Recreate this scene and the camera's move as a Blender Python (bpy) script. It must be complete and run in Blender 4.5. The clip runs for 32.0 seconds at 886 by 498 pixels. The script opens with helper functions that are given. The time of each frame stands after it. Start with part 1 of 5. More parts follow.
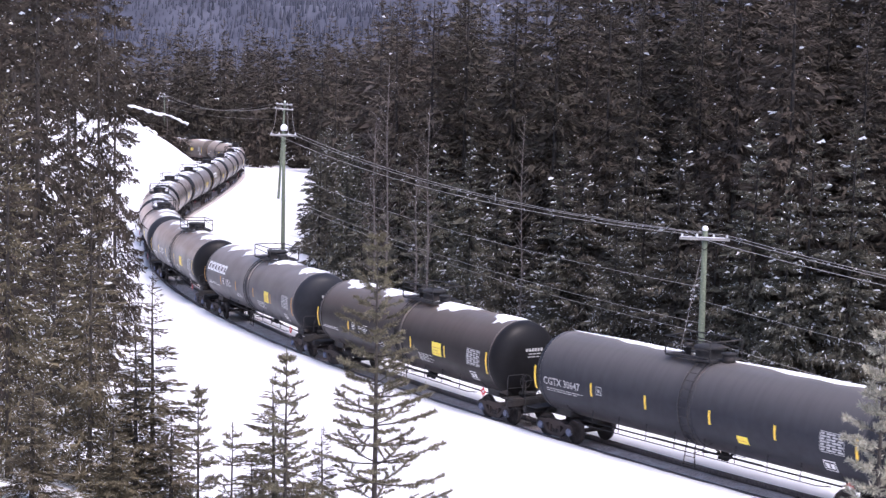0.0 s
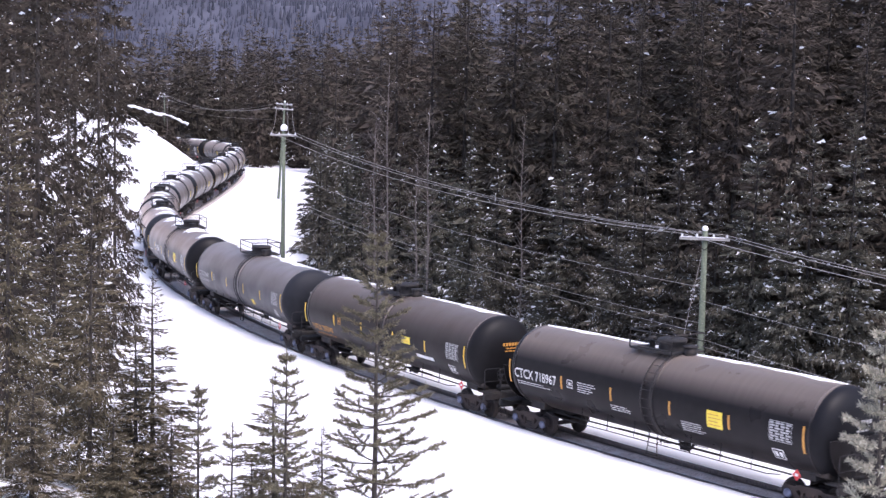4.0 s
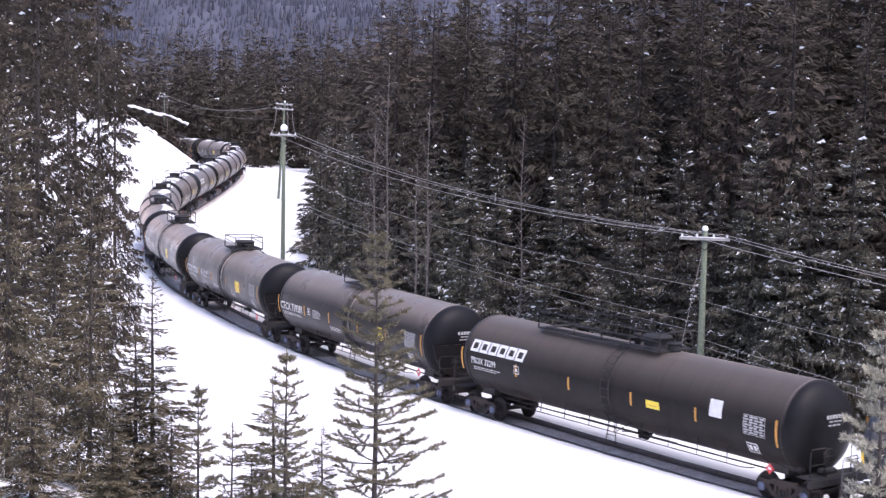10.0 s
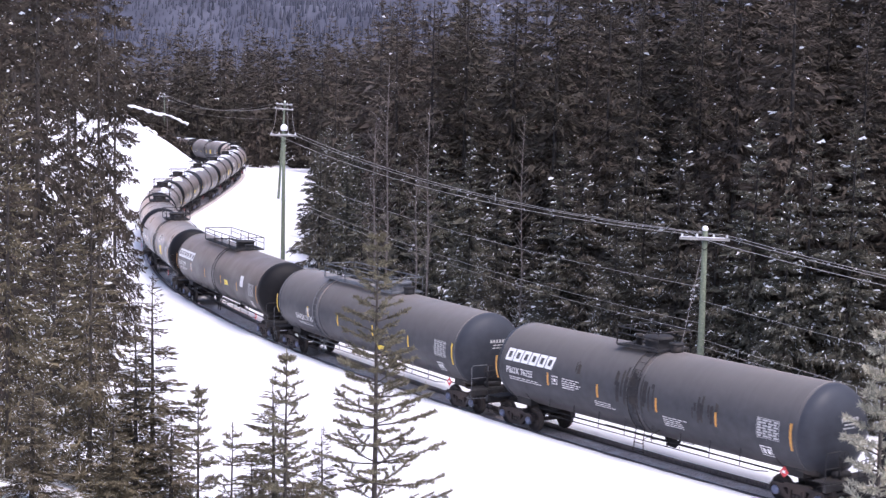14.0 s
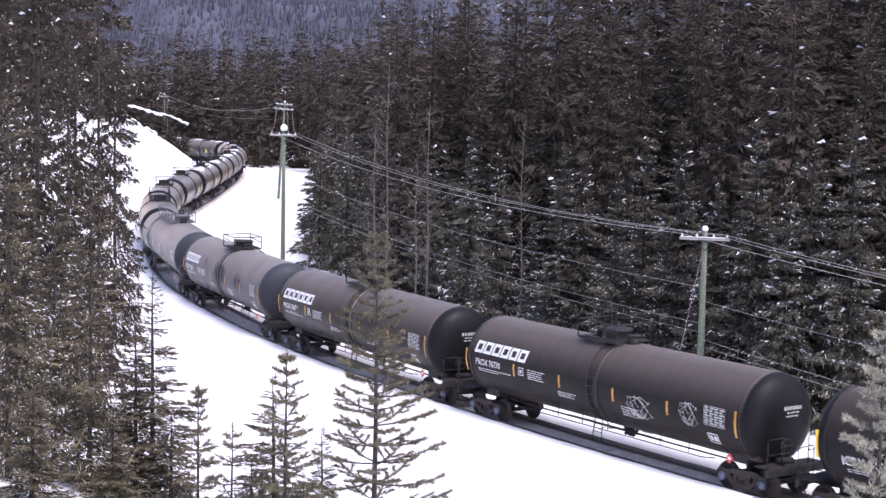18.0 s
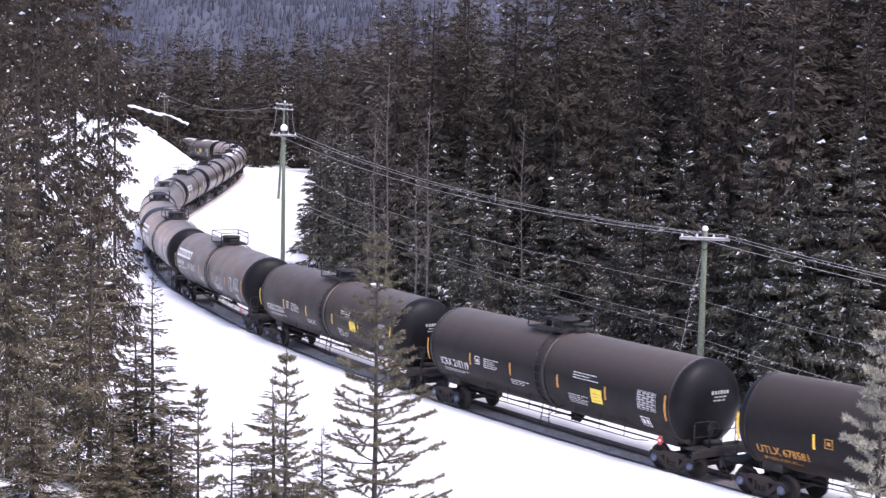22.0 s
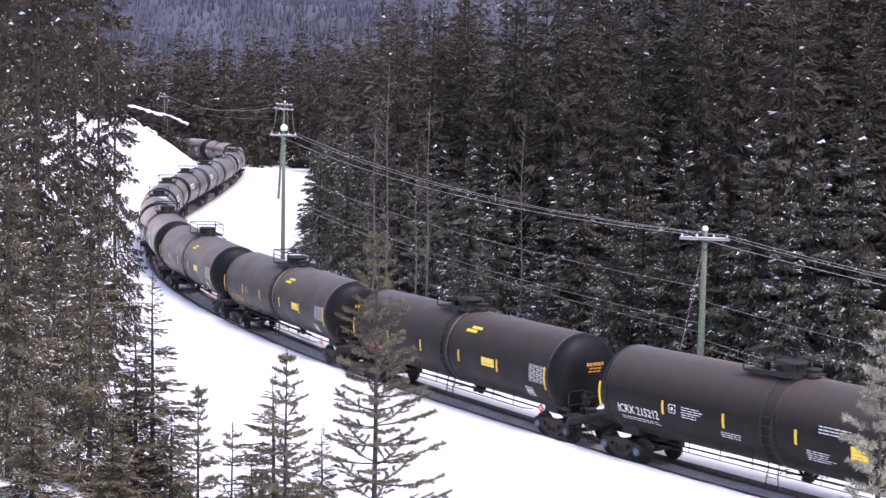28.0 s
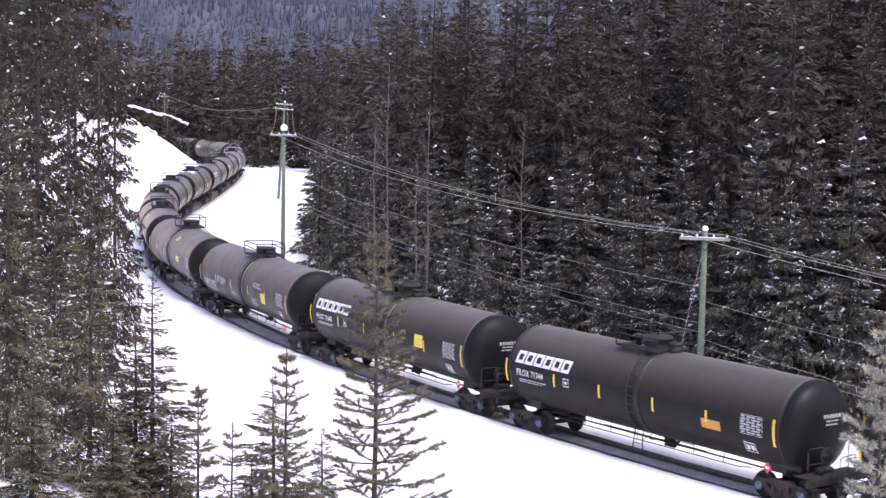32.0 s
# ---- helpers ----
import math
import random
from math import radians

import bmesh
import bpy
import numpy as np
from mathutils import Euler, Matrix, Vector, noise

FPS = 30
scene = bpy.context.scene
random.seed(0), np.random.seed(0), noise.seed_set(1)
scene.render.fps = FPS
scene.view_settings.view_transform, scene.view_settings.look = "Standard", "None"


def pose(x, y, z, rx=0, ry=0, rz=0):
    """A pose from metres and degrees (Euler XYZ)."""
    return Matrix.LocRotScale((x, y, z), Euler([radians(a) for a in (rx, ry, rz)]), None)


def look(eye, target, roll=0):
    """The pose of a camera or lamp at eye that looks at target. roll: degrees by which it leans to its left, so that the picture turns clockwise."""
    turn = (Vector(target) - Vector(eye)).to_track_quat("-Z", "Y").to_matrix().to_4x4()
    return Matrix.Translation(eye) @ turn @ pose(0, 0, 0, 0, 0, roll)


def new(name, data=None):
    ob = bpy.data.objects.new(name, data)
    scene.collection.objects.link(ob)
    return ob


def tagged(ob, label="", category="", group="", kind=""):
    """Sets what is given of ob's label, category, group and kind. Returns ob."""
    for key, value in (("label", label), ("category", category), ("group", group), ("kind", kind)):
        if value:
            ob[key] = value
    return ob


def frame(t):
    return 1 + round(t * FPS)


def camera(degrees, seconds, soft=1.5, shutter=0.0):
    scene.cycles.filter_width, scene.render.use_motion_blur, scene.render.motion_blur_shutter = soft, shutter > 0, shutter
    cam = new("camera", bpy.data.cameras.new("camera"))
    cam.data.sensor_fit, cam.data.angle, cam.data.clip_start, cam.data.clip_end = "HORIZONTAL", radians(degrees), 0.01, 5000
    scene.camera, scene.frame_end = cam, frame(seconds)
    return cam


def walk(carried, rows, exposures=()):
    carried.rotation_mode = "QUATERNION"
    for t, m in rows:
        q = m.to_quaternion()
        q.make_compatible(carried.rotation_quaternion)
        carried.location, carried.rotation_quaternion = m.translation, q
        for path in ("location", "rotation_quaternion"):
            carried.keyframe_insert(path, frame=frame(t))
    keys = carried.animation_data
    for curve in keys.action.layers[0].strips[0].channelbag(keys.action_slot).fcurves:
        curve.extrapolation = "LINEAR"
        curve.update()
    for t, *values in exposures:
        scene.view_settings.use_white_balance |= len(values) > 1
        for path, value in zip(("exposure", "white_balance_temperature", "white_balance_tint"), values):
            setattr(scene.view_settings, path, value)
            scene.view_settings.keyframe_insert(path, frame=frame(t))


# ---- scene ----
cam = camera(30.124, 32.0, soft=1.4, shutter=0.2)
EYE = 13.894
cam_pose = pose(0, 0, EYE, 90 - 5.942, 0, 0) @ pose(0, 0, 0, 0, 0, 1.21)
walk(cam, [(0.0, cam_pose), (32.0, cam_pose)], exposures=[(0.0, 0.87, 5950, 21), (32.0, 0.87, 5950, 21)])

# ---- light: bright thin overcast, sun veiled, high behind the camera's right ----
world = bpy.data.worlds.new("world")
scene.world = world
world.use_nodes = True
wn = world.node_tree
sky = wn.nodes.new("ShaderNodeTexSky")
sky.sky_type, sky.sun_disc = "NISHITA", False
SUN_EL, SUN_AZ = radians(60), radians(140)
sky.sun_elevation, sky.sun_rotation = SUN_EL, SUN_AZ
sky.dust_density, sky.air_density = 4.0, 1.0
wn.links.new(sky.outputs[0], wn.nodes["Background"].inputs[0])
wn.nodes["Background"].inputs[1].default_value = 0.15
sun = new("sun", bpy.data.lights.new("sun", "SUN"))
sun.data.energy, sun.data.angle, sun.data.color = 1.0, radians(20), (1.0, 0.94, 0.87)
sun.matrix_world = look((math.sin(SUN_AZ) * 300, math.cos(SUN_AZ) * 300, 300 * math.tan(SUN_EL)), (0, 0, 0))

# ---- the line of the track: curvature by arc length ----
KNOT_S = [-60 + 15 * i for i in range(25)]
KNOT_K = [.0086, .0084, .0081, .0073, .0036, .0073, .0039, .0071, .0050, .0027, .0050, .0028, -.0007,
          -.0007, -.0006, -.0007, -.0026, -.0095, -.0143, -.0160, -.0156, -.0139, -.0116, -.0089, -.0062]
GRADE = -0.0075
LINE_S = np.arange(-420.0, 700.0, 1.0)
_k = np.interp(LINE_S, [-140, -100] + KNOT_S + [340, 400], [0, .004] + KNOT_K + [0, 0])
_i0 = int(np.argmin(abs(LINE_S)))
_h = np.concatenate([[0], np.cumsum((_k[1:] + _k[:-1]) / 2)])
LINE_H = _h - _h[_i0] - 0.5608
_m = (LINE_H[1:] + LINE_H[:-1]) / 2
_x, _y = np.concatenate([[0], np.cumsum(np.sin(_m))]), np.concatenate([[0], np.cumsum(np.cos(_m))])
LINE_X, LINE_Y = _x - _x[_i0] + 1.64, _y - _y[_i0] + 68.915
LINE_Z = GRADE * np.clip(LINE_S, -80, 330)


def on_line(s, lat=0.0, z=0.0):
    """Point at arc length s, lat metres to the left of travel, z over the rail head."""
    h = np.interp(s, LINE_S, LINE_H)
    return np.array([np.interp(s, LINE_S, LINE_X) - np.cos(h) * lat, np.interp(s, LINE_S, LINE_Y) + np.sin(h) * lat,
                     np.interp(s, LINE_S, LINE_Z) + z])


def smooth(a, b, x):
    t = np.clip((x - a) / (b - a), 0, 1)
    return t * t * (3 - 2 * t)


def line_coords(x, y):
    """Arc length and lateral distance (left positive) of the nearest point of the line."""
    x, y = np.atleast_1d(x).astype(float), np.atleast_1d(y).astype(float)
    S, L = np.empty_like(x), np.empty_like(x)
    sx, sy = LINE_X[::2], LINE_Y[::2]
    for a in range(0, len(x), 4000):
        dx, dy = x[a:a + 4000, None] - sx, y[a:a + 4000, None] - sy
        d2 = dx * dx + dy * dy
        i = d2.argmin(1)
        r = np.arange(len(i))
        h = LINE_H[::2][i]
        S[a:a + 4000] = LINE_S[::2][i]
        side = -np.cos(h) * dx[r, i] + np.sin(h) * dy[r, i]
        L[a:a + 4000] = np.sign(side) * np.sqrt(d2[r, i])
    return S, L


def wobble(x, y, size, seed=0.0):
    """Cheap smooth unevenness, about -1 to 1."""
    x, y = x / size + seed, y / size - seed * 1.7
    return (np.sin(x * 1.3 + 1.9 * np.sin(y * .7)) + np.sin(y * 1.7 + 1.3 * np.sin(x * .9 + 2)) + np.sin((x + y) * 2.3 + seed)) / 3


def ground_z(x, y, cut=True):
    """Height of the snow; cut: with the trough in which the track and its shoulders lie."""
    x, y = np.atleast_1d(x).astype(float), np.atleast_1d(y).astype(float)
    s, d = line_coords(x, y)
    base = np.interp(s, LINE_S, LINE_Z)
    far = smooth(35, 95, s)
    # cut slope to the left: gentle near the camera, steep along the far curve
    near_bank = 12.3 * (1 - np.exp(-np.maximum(d - 12, 0) ** 1.6 / 210))
    foot, steep, top = 4.5, 0.8, 12.0
    u = np.maximum(d - foot, 0) * steep
    far_bank = top * np.tanh(u / top) + np.maximum(d - 20, 0) * 0.05
    left = near_bank * (1 - far) + far_bank * far
    # to the right: a shallow ditch, then the forest floor
    right = -0.55 * smooth(2.0, 7, -d) - 0.35 * smooth(8, 16, -d) + 0.10 * np.clip(-d - 22, 0, 120)
    z = base - 0.05 + np.where(d > 0, left, right)
    z += 2.5 * np.exp(-(x * x + y * y) / 50)
    rough = smooth(1.8, 6, abs(d))
    z += rough * (0.16 * wobble(x, y, 5.0) + 0.05 * wobble(x, y, 1.4, 3.0))
    if cut:
        z = z - 0.55 * (1 - smooth(2.6, 5.0, abs(d)))
    return z

# ---- materials ----
def mat(name, color, rough=0.8, metal=0.0, spread=0.25, grain=8.0, bump=0.3, bump_scale=40.0, second=None, stain=1.2, by_object=0.0, by_island=0.0, spec=0.5, coords="Object"):
    """Principled material whose colour varies at two scales, with fine relief."""
    m = bpy.data.materials.new(name)
    m.use_nodes = True
    n, l = m.node_tree.nodes, m.node_tree.links
    b = n["Principled BSDF"]
    b.inputs["Roughness"].default_value, b.inputs["Metallic"].default_value = rough, metal
    b.inputs["Specular IOR Level"].default_value = spec
    tc = n.new("ShaderNodeTexCoord")

    def tex(scale, detail=4.0):
        t = n.new("ShaderNodeTexNoise")
        t.inputs["Scale"].default_value, t.inputs["Detail"].default_value = scale, detail
        l.new(tc.outputs[coords], t.inputs["Vector"])
        return t.outputs["Fac"]

    def mix(fac, a, c):
        x = n.new("ShaderNodeMix")
        x.data_type = "RGBA"
        for sock, v in ((x.inputs[0], fac), (x.inputs[6], a), (x.inputs[7], c)):
            if hasattr(v, "links"):
                l.new(v, sock)
            else:
                sock.default_value = v
        return x.outputs[2]

    def ramp(fac, lo, hi):
        r = n.new("ShaderNodeMapRange")
        l.new(fac, r.inputs[0])
        r.inputs[1].default_value, r.inputs[2].default_value = lo, hi
        return r.outputs[0]

    c = (*color, 1)
    lo = tuple(v * (1 - spread) for v in color) + (1,)
    hi = tuple(min(1, v * (1 + spread)) for v in color) + (1,)
    col = mix(ramp(tex(grain), .3, .7), lo, hi)
    if second:
        col = mix(ramp(tex(stain, 6.0), .48, .66), col, (*second, 1))
    if by_object:
        o = n.new("ShaderNodeObjectInfo")
        col = mix(o.outputs["Random"], col, mix(by_object, col, (0.098, 0.077, 0.066, 1)))
    if by_island:
        g = n.new("ShaderNodeNewGeometry")
        hs = n.new("ShaderNodeHueSaturation")
        l.new(col, hs.inputs["Color"])
        r = n.new("ShaderNodeMapRange")
        l.new(g.outputs["Random Per Island"], r.inputs[0])
        r.inputs[3].default_value, r.inputs[4].default_value = 1 - by_island, 1 + by_island
        l.new(r.outputs[0], hs.inputs["Value"])
        col = hs.outputs["Color"]
    if hasattr(col, "links"):
        l.new(col, b.inputs["Base Color"])
    if bump:
        bp = n.new("ShaderNodeBump")
        bp.inputs["Strength"].default_value, bp.inputs["Distance"].default_value = bump, 0.02
        l.new(tex(bump_scale, 3.0), bp.inputs["Height"])
        l.new(bp.outputs[0], b.inputs["Normal"])
    return m


SNOW = mat("snow", (0.86, 0.86, 0.88), 0.75, spread=0.03, grain=0.6, bump=0.35, bump_scale=5.0, spec=0.25)
SNOW_CLUMP = mat("snow_clump", (0.84, 0.85, 0.88), 0.8, spread=0.04, grain=4, bump=0, spec=0.2)
BALLAST = mat("ballast", (0.56, 0.49, 0.46), 0.95, spread=0.4, grain=14, bump=0.4, bump_scale=22, second=(0.70, 0.66, 0.64), stain=2.0)
GREY_IRON = mat("grey_fittings", (0.13, 0.135, 0.145), 0.7, 0.1, spread=0.3, grain=7, bump=0.2)
RAIL = mat("rail_steel", (0.24, 0.205, 0.19), 0.55, 0.6, spread=0.3, grain=10, bump=0.2)
RAIL_TOP = mat("rail_head", (0.5, 0.5, 0.5), 0.25, 1.0, spread=0.1, grain=10, bump=0.0)
BARK = mat("bark", (0.060, 0.050, 0.043), 0.95, spread=0.45, grain=9, bump=0.9, bump_scale=30)
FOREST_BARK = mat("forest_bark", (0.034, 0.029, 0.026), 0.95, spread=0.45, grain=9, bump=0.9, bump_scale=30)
BIRCH = mat("pale_bark", (0.16, 0.14, 0.13), 0.9, spread=0.4, grain=7, bump=0.4, bump_scale=30)
NEEDLE = mat("spruce_needles", (0.074, 0.065, 0.052), 0.9, spread=0.35, grain=1.2, bump=0, by_object=0.6, by_island=0.22, spec=0.1)
NEEDLE_NEAR = mat("near_spruce_needles", (0.056, 0.047, 0.036), 0.8, spread=0.35, grain=1.2, bump=0, by_object=0.5, by_island=0.5, spec=0.1)
NEEDLE_SMALL = mat("sapling_needles", (0.132, 0.113, 0.074), 0.9, spread=0.35, grain=1.2, bump=0, by_object=0.3, by_island=0.5, spec=0.1)
NEEDLE_YOUNG = mat("young_spruce_needles", (0.104, 0.101, 0.080), 0.9, spread=0.35, grain=1.2, bump=0, by_object=0.5, by_island=0.25, spec=0.1)
PINE = mat("pine_needles", (0.165, 0.148, 0.10), 0.7, spread=0.3, grain=2.0, bump=0, by_island=0.45, spec=0.15)
PINE_PALE = mat("frosted_pine_needles", (0.40, 0.38, 0.30), 0.8, spread=0.3, grain=2.0, bump=0, by_island=0.5, spec=0.15)
POLE = mat("pole_wood", (0.155, 0.180, 0.128), 0.9, spread=0.25, grain=10, bump=0.4, bump_scale=40)
CROSSARM = mat("crossarm_wood", (0.33, 0.32, 0.30), 0.9, spread=0.25, grain=12, bump=0.3)
WIRE = mat("wire", (0.36, 0.335, 0.315), 0.6, 0.2, spread=0.1, grain=3, bump=0)
PORCELAIN = mat("porcelain", (0.75, 0.76, 0.78), 0.2, spread=0.03, grain=5, bump=0)
WHITE = mat("white_paint", (0.74, 0.74, 0.72), 0.6, spread=0.12, grain=5, bump=0)
LOGO = mat("logo_paint", (0.80, 0.80, 0.78), 0.6, spread=0.08, grain=5, bump=0)
GREYMARK = mat("grey_paint", (0.42, 0.42, 0.41), 0.7, spread=0.25, grain=9, bump=0)
YELLOW = mat("yellow_reflector", (0.86, 0.56, 0.05), 0.5, spread=0.12, grain=6, bump=0)
ORANGE = mat("orange_paint", (0.55, 0.27, 0.05), 0.6, spread=0.2, grain=6, bump=0)
PLACARD = mat("yellow_placard", (0.85, 0.66, 0.06), 0.5, spread=0.08, grain=6, bump=0)
RED = mat("red_placard", (0.6, 0.05, 0.05), 0.5, spread=0.1, grain=6, bump=0)
IRON = mat("dark_iron", (0.020, 0.019, 0.020), 0.75, 0.1, spread=0.4, grain=7, bump=0.3, second=(0.045, 0.036, 0.030))
TRUCK = mat("truck_iron", (0.026, 0.021, 0.020), 0.85, 0.1, spread=0.45, grain=6, bump=0.5, second=(0.050, 0.036, 0.030))
WHEEL = mat("wheel_steel", (0.035, 0.028, 0.026), 0.8, 0.2, spread=0.4, grain=6, bump=0.3, second=(0.06, 0.047, 0.04))
HUB = mat("bearing_cap", (0.14, 0.155, 0.22), 0.6, 0.3, spread=0.3, grain=6, bump=0.1)


def tank_mat(name, color, lit_dust, rough=0.5, streaks=0.5, edge=(2.6, 4.1), sheen=0.6, gloss=0.6):
    """Weathered tank paint: dusty crown with sky sheen put into its colour, vertical run marks, stains."""
    m = bpy.data.materials.new(name)
    m.use_nodes = True
    n, l = m.node_tree.nodes, m.node_tree.links
    b = n["Principled BSDF"]
    tc = n.new("ShaderNodeTexCoord")
    oi = n.new("ShaderNodeObjectInfo")
    shift = n.new("ShaderNodeVectorMath")
    shift.operation = "MULTIPLY_ADD"
    comb = n.new("ShaderNodeCombineXYZ")
    for k in range(3):
        l.new(oi.outputs["Random"], comb.inputs[k])
    l.new(comb.outputs[0], shift.inputs[0])
    shift.inputs[1].default_value = (60, 60, 60)
    l.new(tc.outputs["Object"], shift.inputs[2])

    def tex(scale, stretch, detail=5.0):
        mp = n.new("ShaderNodeMapping")
        mp.inputs["Scale"].default_value = stretch
        l.new(shift.outputs[0], mp.inputs[0])
        t = n.new("ShaderNodeTexNoise")
        t.inputs["Scale"].default_value, t.inputs["Detail"].default_value = scale, detail
        l.new(mp.outputs[0], t.inputs["Vector"])
        return t.outputs["Fac"]

    def rng(v, a, c, d=0.0, e=1.0):
        r = n.new("ShaderNodeMapRange")
        l.new(v, r.inputs[0])
        for i, x in zip((1, 2, 3, 4), (a, c, d, e)):
            r.inputs[i].default_value = x
        return r.outputs[0]

    def mul(a, c):
        x = n.new("ShaderNodeMath")
        x.operation = "MULTIPLY"
        for s, v in ((x.inputs[0], a), (x.inputs[1], c)):
            if hasattr(v, "links"):
                l.new(v, s)
            else:
                s.default_value = v
        return x.outputs[0]

    def mix(fac, a, c):
        x = n.new("ShaderNodeMix")
        x.data_type = "RGBA"
        for sock, v in ((x.inputs[0], fac), (x.inputs[6], a), (x.inputs[7], c)):
            if hasattr(v, "links"):
                l.new(v, sock)
            else:
                sock.default_value = v
        return x.outputs[2]
    sep = n.new("ShaderNodeSeparateXYZ")
    l.new(tc.outputs["Object"], sep.inputs[0])
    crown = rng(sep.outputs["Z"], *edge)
    runs = rng(tex(1.0, (5.0, 0.3, 0.3)), .42, .72)
    grime = rng(tex(0.8, (1, 1, 1)), .35, .75)
    col = mix(rng(tex(3.0, (1, 1, 1)), .3, .7), tuple(v * 0.85 for v in color) + (1,), tuple(v * 1.15 for v in color) + (1,))
    # paler towards the top: dusty paint, with the sky's sheen put into the colour
    col = mix(mul(crown, rng(grime, 0, 1, 0.93, 1.0)), col, (*lit_dust, 1))
    col = mix(mul(runs, streaks * 0.5), col, tuple(v * 0.55 for v in color) + (1,))
    low = rng(sep.outputs["Z"], 1.7, 0.9)
    col = mix(mul(low, mul(grime, 0.5)), col, (0.10, 0.085, 0.07, 1))
    lw = n.new("ShaderNodeLayerWeight")
    lw.inputs["Blend"].default_value = 0.5
    l.new(rng(lw.outputs["Facing"], .55, .96, 0.12, gloss), b.inputs["Specular IOR Level"])
    # a film of fine dust, seen most at a low angle
    l.new(rng(crown, 0, 1, sheen * .18, sheen), b.inputs["Sheen Weight"])
    b.inputs["Sheen Roughness"].default_value = 0.35
    b.inputs["Sheen Tint"].default_value = (0.84, 0.66, 0.54, 1)
    l.new(col, b.inputs["Base Color"])
    l.new(rng(grime, 0, 1, rough - .08, rough + .15), b.inputs["Roughness"])
    bp = n.new("ShaderNodeBump")
    bp.inputs["Strength"].default_value, bp.inputs["Distance"].default_value = 0.12, 0.02
    l.new(tex(1.3, (1, 1, 1), 2.0), bp.inputs["Height"])
    l.new(bp.outputs[0], b.inputs["Normal"])
    return m


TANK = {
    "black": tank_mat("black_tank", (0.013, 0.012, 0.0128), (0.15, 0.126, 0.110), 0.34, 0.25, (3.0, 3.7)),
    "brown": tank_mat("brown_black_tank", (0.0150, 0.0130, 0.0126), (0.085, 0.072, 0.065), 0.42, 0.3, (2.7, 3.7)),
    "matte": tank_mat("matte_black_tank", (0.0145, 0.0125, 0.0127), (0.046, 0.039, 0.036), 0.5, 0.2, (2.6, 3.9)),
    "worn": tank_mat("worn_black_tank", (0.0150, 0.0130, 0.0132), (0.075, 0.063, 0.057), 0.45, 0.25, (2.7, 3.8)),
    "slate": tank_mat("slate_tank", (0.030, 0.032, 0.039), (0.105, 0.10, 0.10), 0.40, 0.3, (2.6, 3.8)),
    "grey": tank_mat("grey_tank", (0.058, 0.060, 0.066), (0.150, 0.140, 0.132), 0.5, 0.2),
    "tan": tank_mat("sunlit_dusty_tank", (0.10, 0.085, 0.075), (0.30, 0.25, 0.21), 0.6),
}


# heads: shell paint without the pale crown, darkened; their shade is in the colour
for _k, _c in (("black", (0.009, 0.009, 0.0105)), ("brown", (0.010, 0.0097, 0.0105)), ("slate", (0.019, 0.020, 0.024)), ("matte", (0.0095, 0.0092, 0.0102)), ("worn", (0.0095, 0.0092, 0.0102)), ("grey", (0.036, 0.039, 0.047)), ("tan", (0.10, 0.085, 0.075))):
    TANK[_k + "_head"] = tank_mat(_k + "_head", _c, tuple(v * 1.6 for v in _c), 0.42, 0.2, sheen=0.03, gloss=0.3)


# ---- mesh helpers ----
def grid_mesh(name, verts, faces, material, flat=True):
    me = bpy.data.meshes.new(name)
    me.from_pydata([tuple(v) for v in verts], [], [tuple(f) for f in faces])
    if material:
        me.materials.append(material)
    if not flat:
        me.polygons.foreach_set("use_smooth", [True] * len(me.polygons))
    me.update()
    return me


def quads_mesh(name, q, material):
    """Mesh of loose quads or triangles from an array (n, 4 or 3, 3)."""
    n, k = q.shape[:2]
    me = bpy.data.meshes.new(name)
    me.vertices.add(k * n), me.loops.add(k * n), me.polygons.add(n)
    me.vertices.foreach_set("co", q.reshape(-1).astype(np.float32))
    me.loops.foreach_set("vertex_index", np.arange(k * n, dtype=np.int32))
    me.polygons.foreach_set("loop_start", np.arange(0, k * n, k, dtype=np.int32))
    me.update(calc_edges=True)
    me.materials.append(material)
    return me


def tube_data(points, radii, sides=8):
    """Rings along a polyline: vertices and faces with capped ends."""
    P = [Vector(p) for p in points]
    verts, faces = [], []
    for i, p in enumerate(P):
        t = (P[min(i + 1, len(P) - 1)] - P[max(i - 1, 0)]).normalized()
        a = t.orthogonal().normalized() if abs(t.z) > .9 else Vector((0, 0, 1)).cross(t).normalized()
        if abs(t.z) > .9:
            a = (Vector((1, 0, 0)) - t * t.x).normalized()
        c = t.cross(a)
        r = radii[i] if hasattr(radii, "__len__") else radii
        for k in range(sides):
            w = 2 * math.pi * k / sides
            verts.append(p + a * (r * math.cos(w)) + c * (r * math.sin(w)))
    for i in range(len(P) - 1):
        for k in range(sides):
            k2 = (k + 1) % sides
            faces.append((i * sides + k, i * sides + k2, (i + 1) * sides + k2, (i + 1) * sides + k))
    faces.append(tuple(range(sides))[::-1])
    faces.append(tuple((len(P) - 1) * sides + k for k in range(sides)))
    return verts, faces


def tubes_mesh(name, runs, material, sides=8):
    V, F = [], []
    for pts, r in runs:
        v, f = tube_data(pts, r, sides)
        o = len(V)
        V += v
        F += [tuple(i + o for i in g) for g in f]
    return grid_mesh(name, V, F, material, flat=False)


